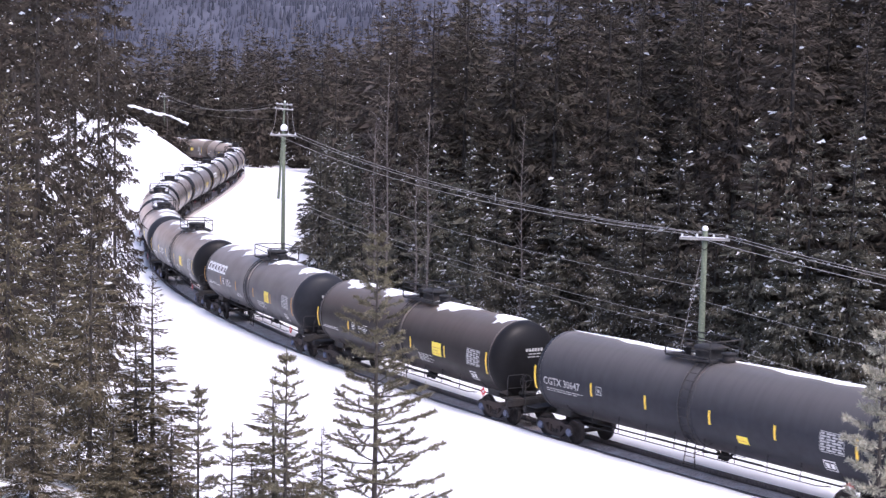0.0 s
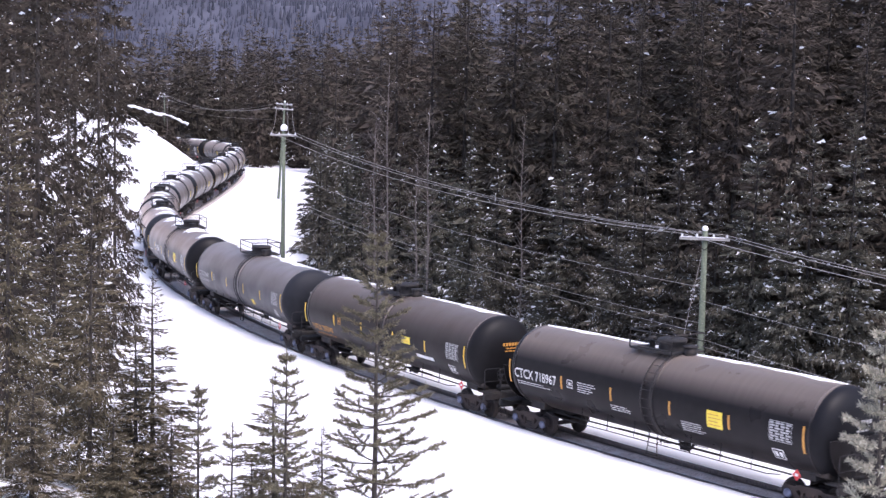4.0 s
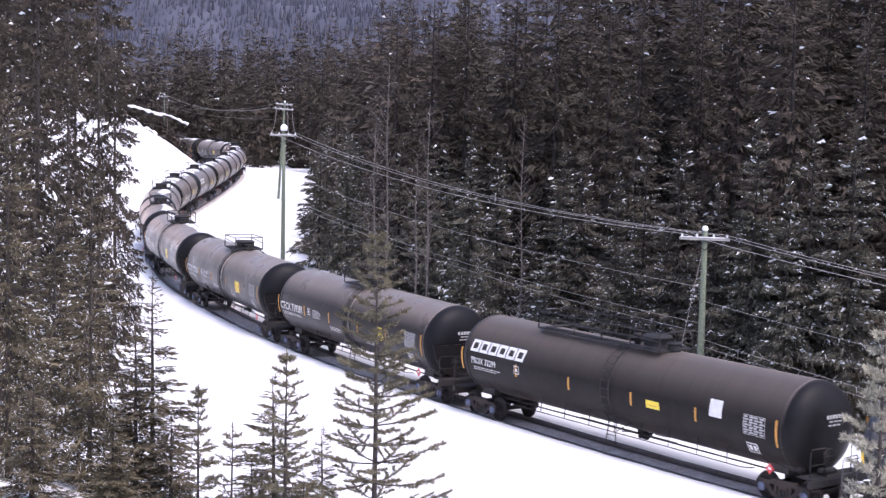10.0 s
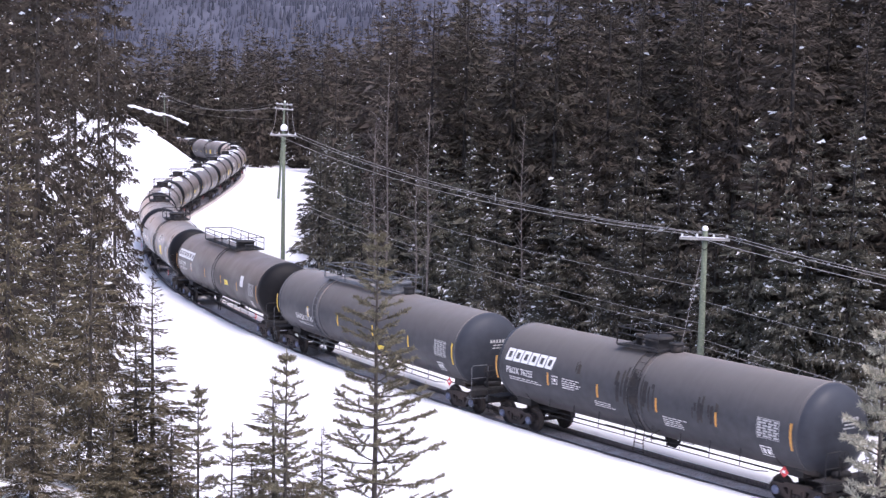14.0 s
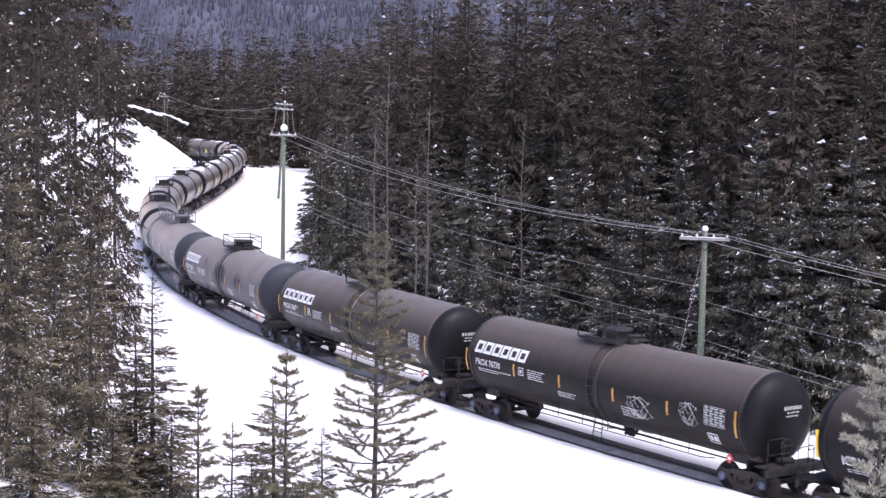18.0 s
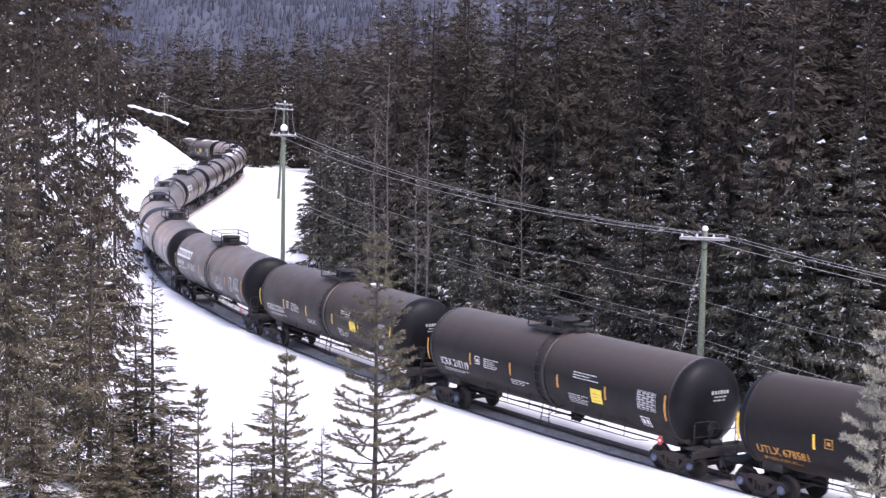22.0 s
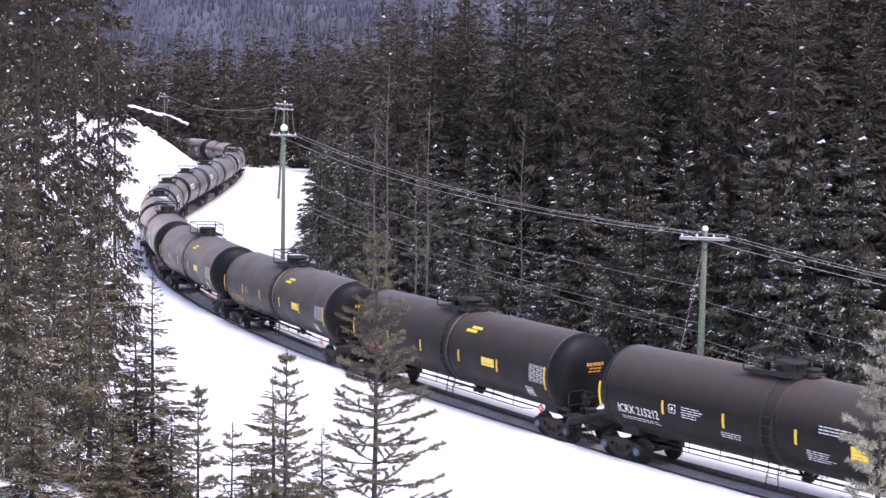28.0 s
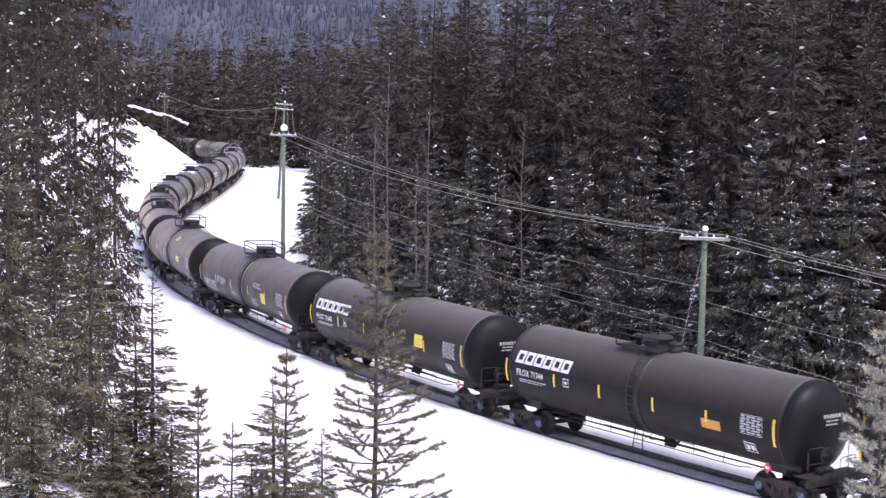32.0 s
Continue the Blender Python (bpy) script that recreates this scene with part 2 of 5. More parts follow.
def boxes_mesh(name, boxes, material, bevel=0.0):
    """Boxes (x0, y0, z0, x1, y1, z1) in one mesh."""
    bm = bmesh.new()
    for x0, y0, z0, x1, y1, z1 in boxes:
        r = bmesh.ops.create_cube(bm, size=1)
        for v in r["verts"]:
            v.co = Vector(((x0 + x1) / 2 + v.co.x * (x1 - x0), (y0 + y1) / 2 + v.co.y * (y1 - y0), (z0 + z1) / 2 + v.co.z * (z1 - z0)))
    if bevel:
        bmesh.ops.bevel(bm, geom=bm.edges[:], offset=bevel, segments=1, affect="EDGES")
    return from_bm(name, bm, material)


def from_bm(name, bm, material, flat=True):
    me = bpy.data.meshes.new(name)
    bmesh.ops.recalc_face_normals(bm, faces=bm.faces[:])
    bm.to_mesh(me)
    bm.free()
    me.materials.append(material)
    if not flat:
        me.polygons.foreach_set("use_smooth", [True] * len(me.polygons))
    return me


def lathe_mesh(name, profile, material, axis="x", seg=40, flat=False):
    """Turn (along, radius) pairs round an axis."""
    V, F = [], []
    for a, r in profile:
        for k in range(seg):
            w = 2 * math.pi * k / seg
            c, s = r * math.cos(w), r * math.sin(w)
            V.append((a, c, s) if axis == "x" else (c, a, s) if axis == "y" else (c, s, a))
    n = len(profile)
    for i in range(n - 1):
        for k in range(seg):
            k2 = (k + 1) % seg
            F.append((i * seg + k, (i + 1) * seg + k, (i + 1) * seg + k2, i * seg + k2))
    F.append(tuple(range(seg)))
    F.append(tuple((n - 1) * seg + k for k in range(seg))[::-1])
    bm = bmesh.new()
    vs = [bm.verts.new(v) for v in V]
    for f in F:
        bm.faces.new([vs[i] for i in f])
    me = from_bm(name, bm, material, flat)
    return me


def part(name, data, parent, label="", m=None):
    ob = new(name, data)
    ob.parent = parent
    if m is not None:
        ob.matrix_local = m
    return tagged(ob, label)


CACHE = {}


def cached(key, make):
    if key not in CACHE:
        CACHE[key] = make()
    return CACHE[key]


# ---- ground ----
def build_ground():
    xs = np.concatenate([[-4500, -2500, -1400, -800, -500, -350, -260], np.arange(-200, -70, 6.0), np.arange(-70, 40, 1.0),
                         np.arange(40, 130, 5.0), [150, 200, 280, 400, 600, 1000, 2000, 4500]])
    ys = np.concatenate([[-4500, -2000, -900, -500, -360, -250, -170, -110, -70, -40, -20, -8], np.arange(0, 260, 1.0), np.arange(260, 420, 4.0),
                         [450, 500, 600, 800, 1200, 2000, 3000, 4800]])
    X, Y = np.meshgrid(xs, ys)
    x, y = X.ravel(), Y.ravel()
    away = np.hypot(np.maximum(np.abs(x) - 260, 0), np.maximum(np.abs(y - 100) - 400, 0))
    z = ground_z(x, y)
    keep = np.exp(-away / 300)
    z = z * keep + (1 - keep) * -2.0
    nx = len(xs)
    F = [(j * nx + i, j * nx + i + 1, (j + 1) * nx + i + 1, (j + 1) * nx + i) for j in range(len(ys) - 1) for i in range(nx - 1)]
    ob = new("ground", grid_mesh("ground", np.stack([x, y, z], 1), F, SNOW, flat=False))
    tagged(ob, "white snow-covered ground with a cut bank beside the track", "snow", kind="structure")


build_ground()


def strip(name, cross, s0, s1, step, material, flat=False):
    """Sweep a closed cross-section of (lat, z) along the line."""
    n = len(cross)
    ss = np.arange(s0, s1 + step / 2, step)
    V, F = [], []
    for s in ss:
        for lat, z in cross:
            V.append(on_line(s, lat, z))
    for i in range(len(ss) - 1):
        for k in range(n):
            k2 = (k + 1) % n
            F.append((i * n + k, i * n + k2, (i + 1) * n + k2, (i + 1) * n + k))
    F.append(tuple(range(n)))
    F.append(tuple((len(ss) - 1) * n + k for k in range(n))[::-1])
    return grid_mesh(name, V, F, material, flat)


def build_track():
    bed = new("track_bed", strip("track_bed", [(1.7, -.6), (1.35, -.16), (.85, -.19), (-.85, -.19), (-1.35, -.2), (-1.9, -.62)], -400, 640, 2.0, BALLAST))
    tagged(bed, "grey gravel ballast of the railway track, partly snowed over", "track bed", kind="structure")
    for side in (1, -1):
        c = side * 0.755
        foot = [(c - .07, -.185), (c + .07, -.185), (c + .07, -.17), (c + .012, -.15), (c + .012, -.045), (c + .036, -.03), (c + .036, -.002), (c - .036, -.002),
                (c - .036, -.03), (c - .012, -.045), (c - .012, -.15), (c - .07, -.17)]
        r = new("rail", strip("rail", foot, -400, 640, 2.0, RAIL, True))
        tagged(r, "long brown steel rail lying on wooden ties", "rail", group="rails of the track", kind="structure")
        part("rail_head", strip("rail_head", [(c - .03, -.002), (c + .03, -.002), (c + .028, .002), (c - .028, .002)], -400, 640, 2.0, RAIL_TOP, True), r, "bright worn running surface")
    return bed


TRACK_BED = build_track()


def build_shoulder(side):
    """Ploughed snow along one side of the track, from the gravel's edge outwards."""
    lats = [.88, .96, 1.1, 1.35, 1.8, 2.4, 3.0, 3.8, 4.6, 5.6, 6.6]
    rise = (-.45, .0, .10, .17, .19, .18, .15, .11, .07, .03, -.06) if side > 0 else (-.45, -.14, -.03, .02, .03, .02, .02, .02, .02, .01, -.06)
    if side < 0:
        lats[:4] = [1.22, 1.34, 1.5, 1.65]
    ss = np.concatenate([np.arange(-160, -60, 3.0), np.arange(-60, 120, .5), np.arange(120, 340, 2.0)])
    V, F, n = [], [], len(lats)
    for i, s in enumerate(ss):
        j = .02 * math.sin(s * 1.7) + .012 * math.sin(s * 4.3 + 1) + .01 * math.sin(s * 9.1)
        P = [on_line(s, side * (l + j * (1 if l < 2 else 0))) for l in lats]
        z = ground_z(np.array([p[0] for p in P]), np.array([p[1] for p in P]), cut=False)
        for k, p in enumerate(P):
            d = rise[k]
            V.append((p[0], p[1], z[k] + d + (.02 * math.sin(s * 2.3 + k) if 3 < k < 9 else 0)))
    for i in range(len(ss) - 1):
        for k in range(n - 1):
            F.append((i * n + k, i * n + k + 1, (i + 1) * n + k + 1, (i + 1) * n + k))
    tagged(new("snow_shoulder", grid_mesh("snow_shoulder", V, F, SNOW, flat=False)), "ploughed white snow along the edge of the gravel", "snow", kind="structure")


build_shoulder(1)
build_shoulder(-1)

# ---- trees ----
def spruce_sprays(rng, H, R, levels, per, count, size, start, droop=.35, power=.8, width=.30, hang=.6, snowy=.05, flake=.10, gaps=.1, rise=.5, inner=.7, fall=1.0):
    """Boughs of a spruce, each a drooping fan of small pointed sprays: triangles of needles, quads of lying snow."""
    n = levels * per
    f = np.repeat((np.arange(levels) + rng.uniform(.2, .8, levels)) / levels, per) + rng.uniform(-.35, .35, n) / levels
    f = np.clip(f, 0, .985)
    z0 = H * (start + (1 - start) * f)
    az = rng.uniform(0, 2 * np.pi, n)
    lump = np.repeat(rng.uniform(.85, 1.1, levels), per)
    sector = 1 + .12 * np.sin(az * 2 + rng.uniform(0, 6)) + .12 * np.sin(az * 3 + 5 * f + rng.uniform(0, 6))
    r = R * (1 - f) ** power * lump * sector * rng.uniform(.66, 1.14, n) * np.clip(f * 5 + .6, 0, 1) + .010 * H
    dr = droop * rng.uniform(.65, 1.3, n) * (1 - f) - rise * f ** 2 * rng.uniform(.5, 1.2, n)
    keep = rng.uniform(0, 1, n) > gaps
    f, z0, az, r, dr = f[keep], z0[keep], az[keep], r[keep], dr[keep]
    # one spray after another, on boughs drawn by their length
    j = rng.choice(len(f), count, p=r / r.sum())
    t = rng.uniform(0, 1, count) ** inner * .93 + .05
    F, RR, A = f[j], r[j], az[j]
    sd = rng.choice((-1.0, 1.0), count)
    lat = sd * rng.uniform(0, 1, count) ** 1.3 * width * RR * (1.08 - t) ** .7
    ca, sa = np.cos(A), np.sin(A)
    base = np.stack([ca * RR * t - sa * lat, sa * RR * t + ca * lat, z0[j] - RR * dr[j] * (1.6 * t - .75 * t * t) - hang * abs(lat) * rng.uniform(.3, 1.1, count)], -1)
    yaw = A + sd * rng.uniform(-.2, 1.0, count) * (1.1 - .6 * t)
    v = np.stack([np.cos(yaw), np.sin(yaw), -fall * rng.uniform(-.3, 1.5, count) * (1 - .75 * F) - dr[j] * .5 * (1 - t) + .5 * F ** 2], -1)
    v /= np.linalg.norm(v, axis=-1, keepdims=True)
    ln = (size * np.exp(rng.normal(-.1, .35, count)) * (.25 + .75 * np.minimum(1, RR / (R * .55))))[:, None]
    roll = rng.uniform(-1.2, 1.2, count)
    o = np.stack([-np.sin(yaw) * np.cos(roll), np.cos(yaw) * np.cos(roll), np.sin(roll)], -1) * ln * rng.uniform(.14, .26, (count, 1))
    q = np.stack([base - o, base + o, base + v * ln], 1)
    # the leader shoot
    k = np.arange(24)
    z = H * (1.012 - .07 * k / 24)
    b = k * 2.4
    c = np.stack([0 * b, 0 * b, z], -1)
    d = np.stack([np.cos(b), np.sin(b), .9 + 0 * b], -1) * (.004 + .018 * k / 24)[:, None] * H
    w = np.stack([-np.sin(b), np.cos(b), 0 * b], -1) * .0022 * H
    q = np.concatenate([q, np.stack([c - w, c + w, c + d], 1)])
    pick = rng.uniform(0, 1, count) < snowy * np.where(t > .5, 1.4, .3) * np.clip(1.5 - 1.2 * F, .25, 1.5)
    c, v = base[pick] + v[pick] * ln[pick] * .4 + [0, 0, .02], v[pick]
    m = len(c)
    k = (np.exp(rng.normal(-1.0, .75, (m, 1))) * flake).clip(flake * .15, flake * 1.8)
    v = v + rng.normal(0, .4, (m, 3)) * [1, 1, .4]
    v /= np.linalg.norm(v, axis=1, keepdims=True)
    up = np.stack([c[:, 0], c[:, 1], np.hypot(c[:, 0], c[:, 1]) * 1.1 + .1], -1)
    up /= np.linalg.norm(up, axis=1, keepdims=True)
    s = np.stack([c - v * k, c - up * k * .25, c + v * k * rng.uniform(.7, 1.2, (m, 1)), c + up * k * rng.uniform(.35, .7, (m, 1))], 1)
    return q, s, (z0, az, r, dr)


def trunk_mesh(H, r0, rng, limbs=None, lean=0.01, material=None, every=1):
    pts, rad = [], []
    a = rng.uniform(0, 6.28)
    for k in range(9):
        f = k / 8
        pts.append((math.cos(a) * lean * H * f * f, math.sin(a) * lean * H * f * f, H * f * 1.0))
        rad.append(r0 * (1 - f) ** .85 * (1.25 if k == 0 else 1) + .008)
    runs = [(pts, rad)]
    V, F = tube_data(pts, rad, 8)
    if limbs:
        z0, az, r, dr = limbs
        for k in range(0, len(z0), every):
            e = (math.cos(az[k]) * r[k] * .9, math.sin(az[k]) * r[k] * .9)
            p = [(0, 0, z0[k]), (e[0] * .5, e[1] * .5, z0[k] - r[k] * dr[k] * .6), (e[0], e[1], z0[k] - r[k] * dr[k] * .82)]
            v, f = tube_data(p, [.006 + .010 * r[k], .004 + .005 * r[k], .003], 3)
            o = len(V)
            V += v
            F += [tuple(i + o for i in g) for g in f]
    return grid_mesh("trunk", V, F, material or BARK, flat=False)


def tree_thing(name, label, trunk, crown, snow, x, y, scale, turn, group="", category="tree"):
    ob = new(name)
    ob.location = (x, y, float(ground_z(x, y)[0]) - .08)
    ob.scale = (scale[0], scale[0], scale[1])
    ob.rotation_euler = (0, 0, turn)
    part("trunk", trunk, ob)
    part("crown", crown, ob)
    if snow is not None:
        tagged(part("snow_load", snow, ob), "snow lying on the boughs", kind="stuff")
    return tagged(ob, label, category, group=group)


def spruce_kind(seed, H, R, levels, per, count, size, start, needle, snowy, limb_every=0, **kw):
    rng = np.random.default_rng(seed)
    q, s, limbs = spruce_sprays(rng, H, R, levels, per, count, size, start, snowy=snowy, **kw)
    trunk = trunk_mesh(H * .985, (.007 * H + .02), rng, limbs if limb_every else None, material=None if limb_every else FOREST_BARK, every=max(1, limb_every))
    return trunk, quads_mesh("crown", q, needle), quads_mesh("snow_load", s, SNOW_CLUMP) if len(s) else None, H


# young spruces at the edge of the forest: x, y, height
YOUNG = [(11.2, 78, 13), (13.8, 73, 13.2), (15.7, 70.5, 13.2), (17.25, 69.5, 13.5), (3.05, 92.5, 11), (6.25, 86, 11.6), (7.25, 85.5, 11.4), (10.0, 82, 12.2), (8.5, 80.5, 10.3),
         (1.55, 97, 11.9), (14.7, 70, 10.8), (12.3, 74, 10.2)]


def build_forest():
    rng = np.random.default_rng(5)
    tall = [spruce_kind(20 + k, 22, 2.9, 40, 7, 12500, .32, .06, NEEDLE, .022, droop=.6, power=.78, hang=.9, flake=.13, fall=1.5) for k in range(4)]
    remote = [spruce_kind(30 + k, 22, 2.8, 30, 6, 2200, .80, .03, NEEDLE, .022, droop=.55, power=.95, hang=.8, flake=.20, fall=1.3) for k in range(4)]
    front = [spruce_kind(40 + k, 11, 2.4, 30, 8, 14000, .21, .02, NEEDLE_YOUNG, .12, droop=.5, power=.86, hang=.8, flake=.115) for k in range(5)]
    front_far = [spruce_kind(46 + k, 11, 2.4, 26, 7, 4500, .38, .02, NEEDLE_YOUNG, .15, droop=.5, power=.86, hang=.8, flake=.14) for k in range(3)]
    back = [spruce_sprays(np.random.default_rng(60 + k), 23, 3.0, 26, 6, 850, 1.15, .03, droop=.55, power=.92, hang=.8, snowy=.035, flake=.22) for k in range(4)]
    deep = [spruce_sprays(np.random.default_rng(66 + k), 23, 3.0, 30, 6, 3400, .50, .03, droop=.55, power=.85, hang=.8, snowy=.025, flake=.17, fall=1.4) for k in range(4)]
    woods, woods_snow = [], []
    placed = []

    def free(x, y, gap):
        return all((x - a) ** 2 + (y - b) ** 2 > gap * gap for a, b in placed)

    def put(kind, x, y, h, name, label, group, wide=1.0):
        tr, cr, sn, H = kind
        k = h / H
        tree_thing(name, label, tr, cr, sn, x, y, (k * wide * rng.uniform(.9, 1.12), k), rng.uniform(0, 6.28), group)
        placed.append((x, y))

    def join(x, y, h, kinds=None):
        q, sn, _ = (kinds or back)[int(rng.integers(4))]
        a, k = rng.uniform(0, 6.28), h / 23
        m = np.array([[math.cos(a), -math.sin(a), 0], [math.sin(a), math.cos(a), 0], [0, 0, 1]]) * k
        at = np.array([x, y, float(ground_z(x, y)[0]) - .1])
        woods.append(q @ m.T + at)
        woods_snow.append(sn @ m.T + at)
        placed.append((x, y))

    def scatter(count, s0, s1, d0, d1, gap, kinds, h0, h1, name, label, group, edge=None):
        made = tries = 0
        while made < count and tries < count * 30:
            tries += 1
            s, d = rng.uniform(s0, s1), rng.uniform(d0, d1)
            x, y, _ = on_line(s, d)
            if y < 25 or abs(x) > .30 * y + 14:
                continue
            cs, cd = line_coords(x, y)
            if abs(cd[0]) < 8.5 or not free(x, y, gap):
                continue
            if edge and not edge(x, y, s, cd[0]):
                continue
            if kinds is deep:
                join(x, y, rng.uniform(h0, h1), deep)
                made += 1
                continue
            put(kinds[int(rng.integers(len(kinds)))], x, y, rng.uniform(h0, h1), name, label, group)
            made += 1
        return made

    G = "spruces of the forest beside the track"
    right_edge = lambda x, y, s, d: d < -np.interp(s, [-60, 20, 60, 90, 130, 170, 260], [13.5, 12.5, 11.5, 14, 14, 13, 12])
    young = "young dark-green spruce with snow on its drooping boughs"
    for x, y, h in YOUNG:
        put(front[int(rng.integers(5))], x, y, h, "young_spruce", young, G, .92)
    for x, y, h in ((23, 86, 27), (26.5, 93, 27), (25.5, 100, 28)):
        put(tall[int(rng.integers(4))], x, y, h, "spruce", "tall dark-green spruce with flecks of snow", G)
    scatter(9, -45, -8, -16, -11, 2.1, front, 5, 8, "young_spruce", young, G, right_edge)
    scatter(12, -8, 26, -14, -11, 2.1, front, 4, 7.5, "young_spruce", young, G, right_edge)
    scatter(50, 26, 190, -18, -11, 2.1, front_far, 6, 11, "young_spruce", young, G, right_edge)
    scatter(62, -50, 75, -31, -15.5, 2.6, tall, 18, 25, "spruce", "tall dark-green spruce with flecks of snow", G, right_edge)
    scatter(52, 75, 240, -33, -15, 2.8, remote, 17, 25, "spruce", "tall dark-green spruce with flecks of snow", G, right_edge)
    deep_label = "tall dark spruce standing deep in the forest"
    scatter(75, -50, 70, -62, -30, 3.0, deep, 25, 33, "spruce", deep_label, G, right_edge)
    scatter(60, 70, 260, -62, -30, 3.2, deep, 20, 27, "spruce", deep_label, G, right_edge)
    # far side of the valley, beyond the second curve
    k = tries = 0
    while k < 130 and tries < 4000:
        tries += 1
        y = rng.uniform(285, 400)
        x = rng.uniform(-.30 * y, -.02 * y)
        cs, cd = line_coords(x, y)
        if not free(x, y, 3.2) or (cd[0] > -9 and cs[0] < 330 and cd[0] < 9):
            continue
        if cd[0] > 0 and y < 300:
            continue
        if y > 325:
            join(x, y, rng.uniform(18, 26))
        else:
            put(remote[int(rng.integers(4))], x, y, rng.uniform(15, 23), "spruce", "dark spruce on the far side of the curve", G)
        k += 1
    # top of the cut bank
    scatter(60, 120, 330, 17, 45, 2.8, remote, 13, 22, "spruce", "dark spruce on top of the cut bank", G)
    # deeper woods on the bank and round behind the camera
    for _ in range(60):
        x, y, _z = on_line(rng.uniform(130, 330), rng.uniform(30, 75))
        if y > 120 and abs(line_coords(x, y)[1][0]) > 10:
            join(x, y, rng.uniform(16, 24))
    # unseen spruces beside and behind the camera, added to darken the tanks' flanks
    k = 0
    while k < 40:
        a, r = rng.uniform(3.8, 6.1), rng.uniform(12, 60)
        x, y = r * math.sin(a), r * math.cos(a)
        if abs(x) < .34 * y + 5 or line_coords(x, y)[1][0] < 11:
            k += .2
            continue
        join(x, y, rng.uniform(15, 22))
        k += 1
    for _ in range(130):
        y = rng.uniform(335, 430)
        x = rng.uniform(-.33 * y, .02 * y)
        if abs(line_coords(x, y)[1][0]) > 9:
            join(x, y, rng.uniform(15, 23))
    w = tagged(new("far_woods", quads_mesh("far_woods", np.concatenate(woods), NEEDLE)), "dense dark spruce forest standing behind the first trees", "forest", kind="stuff")
    tagged(part("snow_load", quads_mesh("snow_load", np.concatenate(woods_snow), SNOW_CLUMP), w), "snow lying on the boughs", kind="stuff")


build_forest()


def build_near_trees():
    """Trees on the slope below the camera: x, y, height, spread."""
    rng = np.random.default_rng(9)
    big = [spruce_kind(80 + k, 18, 2.9, 44, 6, 19000, .22, .06, NEEDLE_NEAR, .09, 3, droop=.75, power=.55, width=.22, hang=.9, gaps=.2, flake=.085) for k in range(3)]
    small = [spruce_kind(90 + k, 8, 1.5, 28, 9, 13000, .13, .03, NEEDLE_SMALL, .07, 3, droop=.45, power=.85, width=.32, hang=.7, gaps=.15, flake=.055, rise=.6, fall=.7) for k in range(3)]
    low = [spruce_kind(86 + k, 12, 2.2, 36, 7, 13000, .17, .04, NEEDLE_SMALL, .2, 3, droop=.6, power=.62, width=.22, hang=.8, gaps=.2, flake=.075) for k in range(2)]
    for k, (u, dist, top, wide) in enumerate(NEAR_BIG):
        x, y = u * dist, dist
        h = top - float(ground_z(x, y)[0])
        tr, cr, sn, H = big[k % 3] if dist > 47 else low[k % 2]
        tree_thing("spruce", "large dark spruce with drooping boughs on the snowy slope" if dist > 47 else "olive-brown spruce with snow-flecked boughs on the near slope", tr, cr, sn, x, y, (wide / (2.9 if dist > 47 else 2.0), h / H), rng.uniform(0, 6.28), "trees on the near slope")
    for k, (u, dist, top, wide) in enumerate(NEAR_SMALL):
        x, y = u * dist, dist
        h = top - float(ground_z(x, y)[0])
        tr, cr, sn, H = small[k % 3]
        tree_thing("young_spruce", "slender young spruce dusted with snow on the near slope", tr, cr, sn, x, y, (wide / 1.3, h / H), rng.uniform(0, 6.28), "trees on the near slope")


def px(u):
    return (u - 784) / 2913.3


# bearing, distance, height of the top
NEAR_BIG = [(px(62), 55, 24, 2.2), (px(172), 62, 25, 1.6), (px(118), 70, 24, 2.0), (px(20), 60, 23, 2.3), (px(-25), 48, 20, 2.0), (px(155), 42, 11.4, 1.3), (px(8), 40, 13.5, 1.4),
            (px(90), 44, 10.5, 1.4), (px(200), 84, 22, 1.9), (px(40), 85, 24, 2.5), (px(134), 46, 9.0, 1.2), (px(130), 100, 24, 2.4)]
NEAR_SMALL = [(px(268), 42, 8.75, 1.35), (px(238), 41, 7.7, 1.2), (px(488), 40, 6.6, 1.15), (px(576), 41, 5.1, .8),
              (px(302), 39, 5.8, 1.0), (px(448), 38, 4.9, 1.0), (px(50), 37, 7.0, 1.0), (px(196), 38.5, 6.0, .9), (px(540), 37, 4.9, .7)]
build_near_trees()


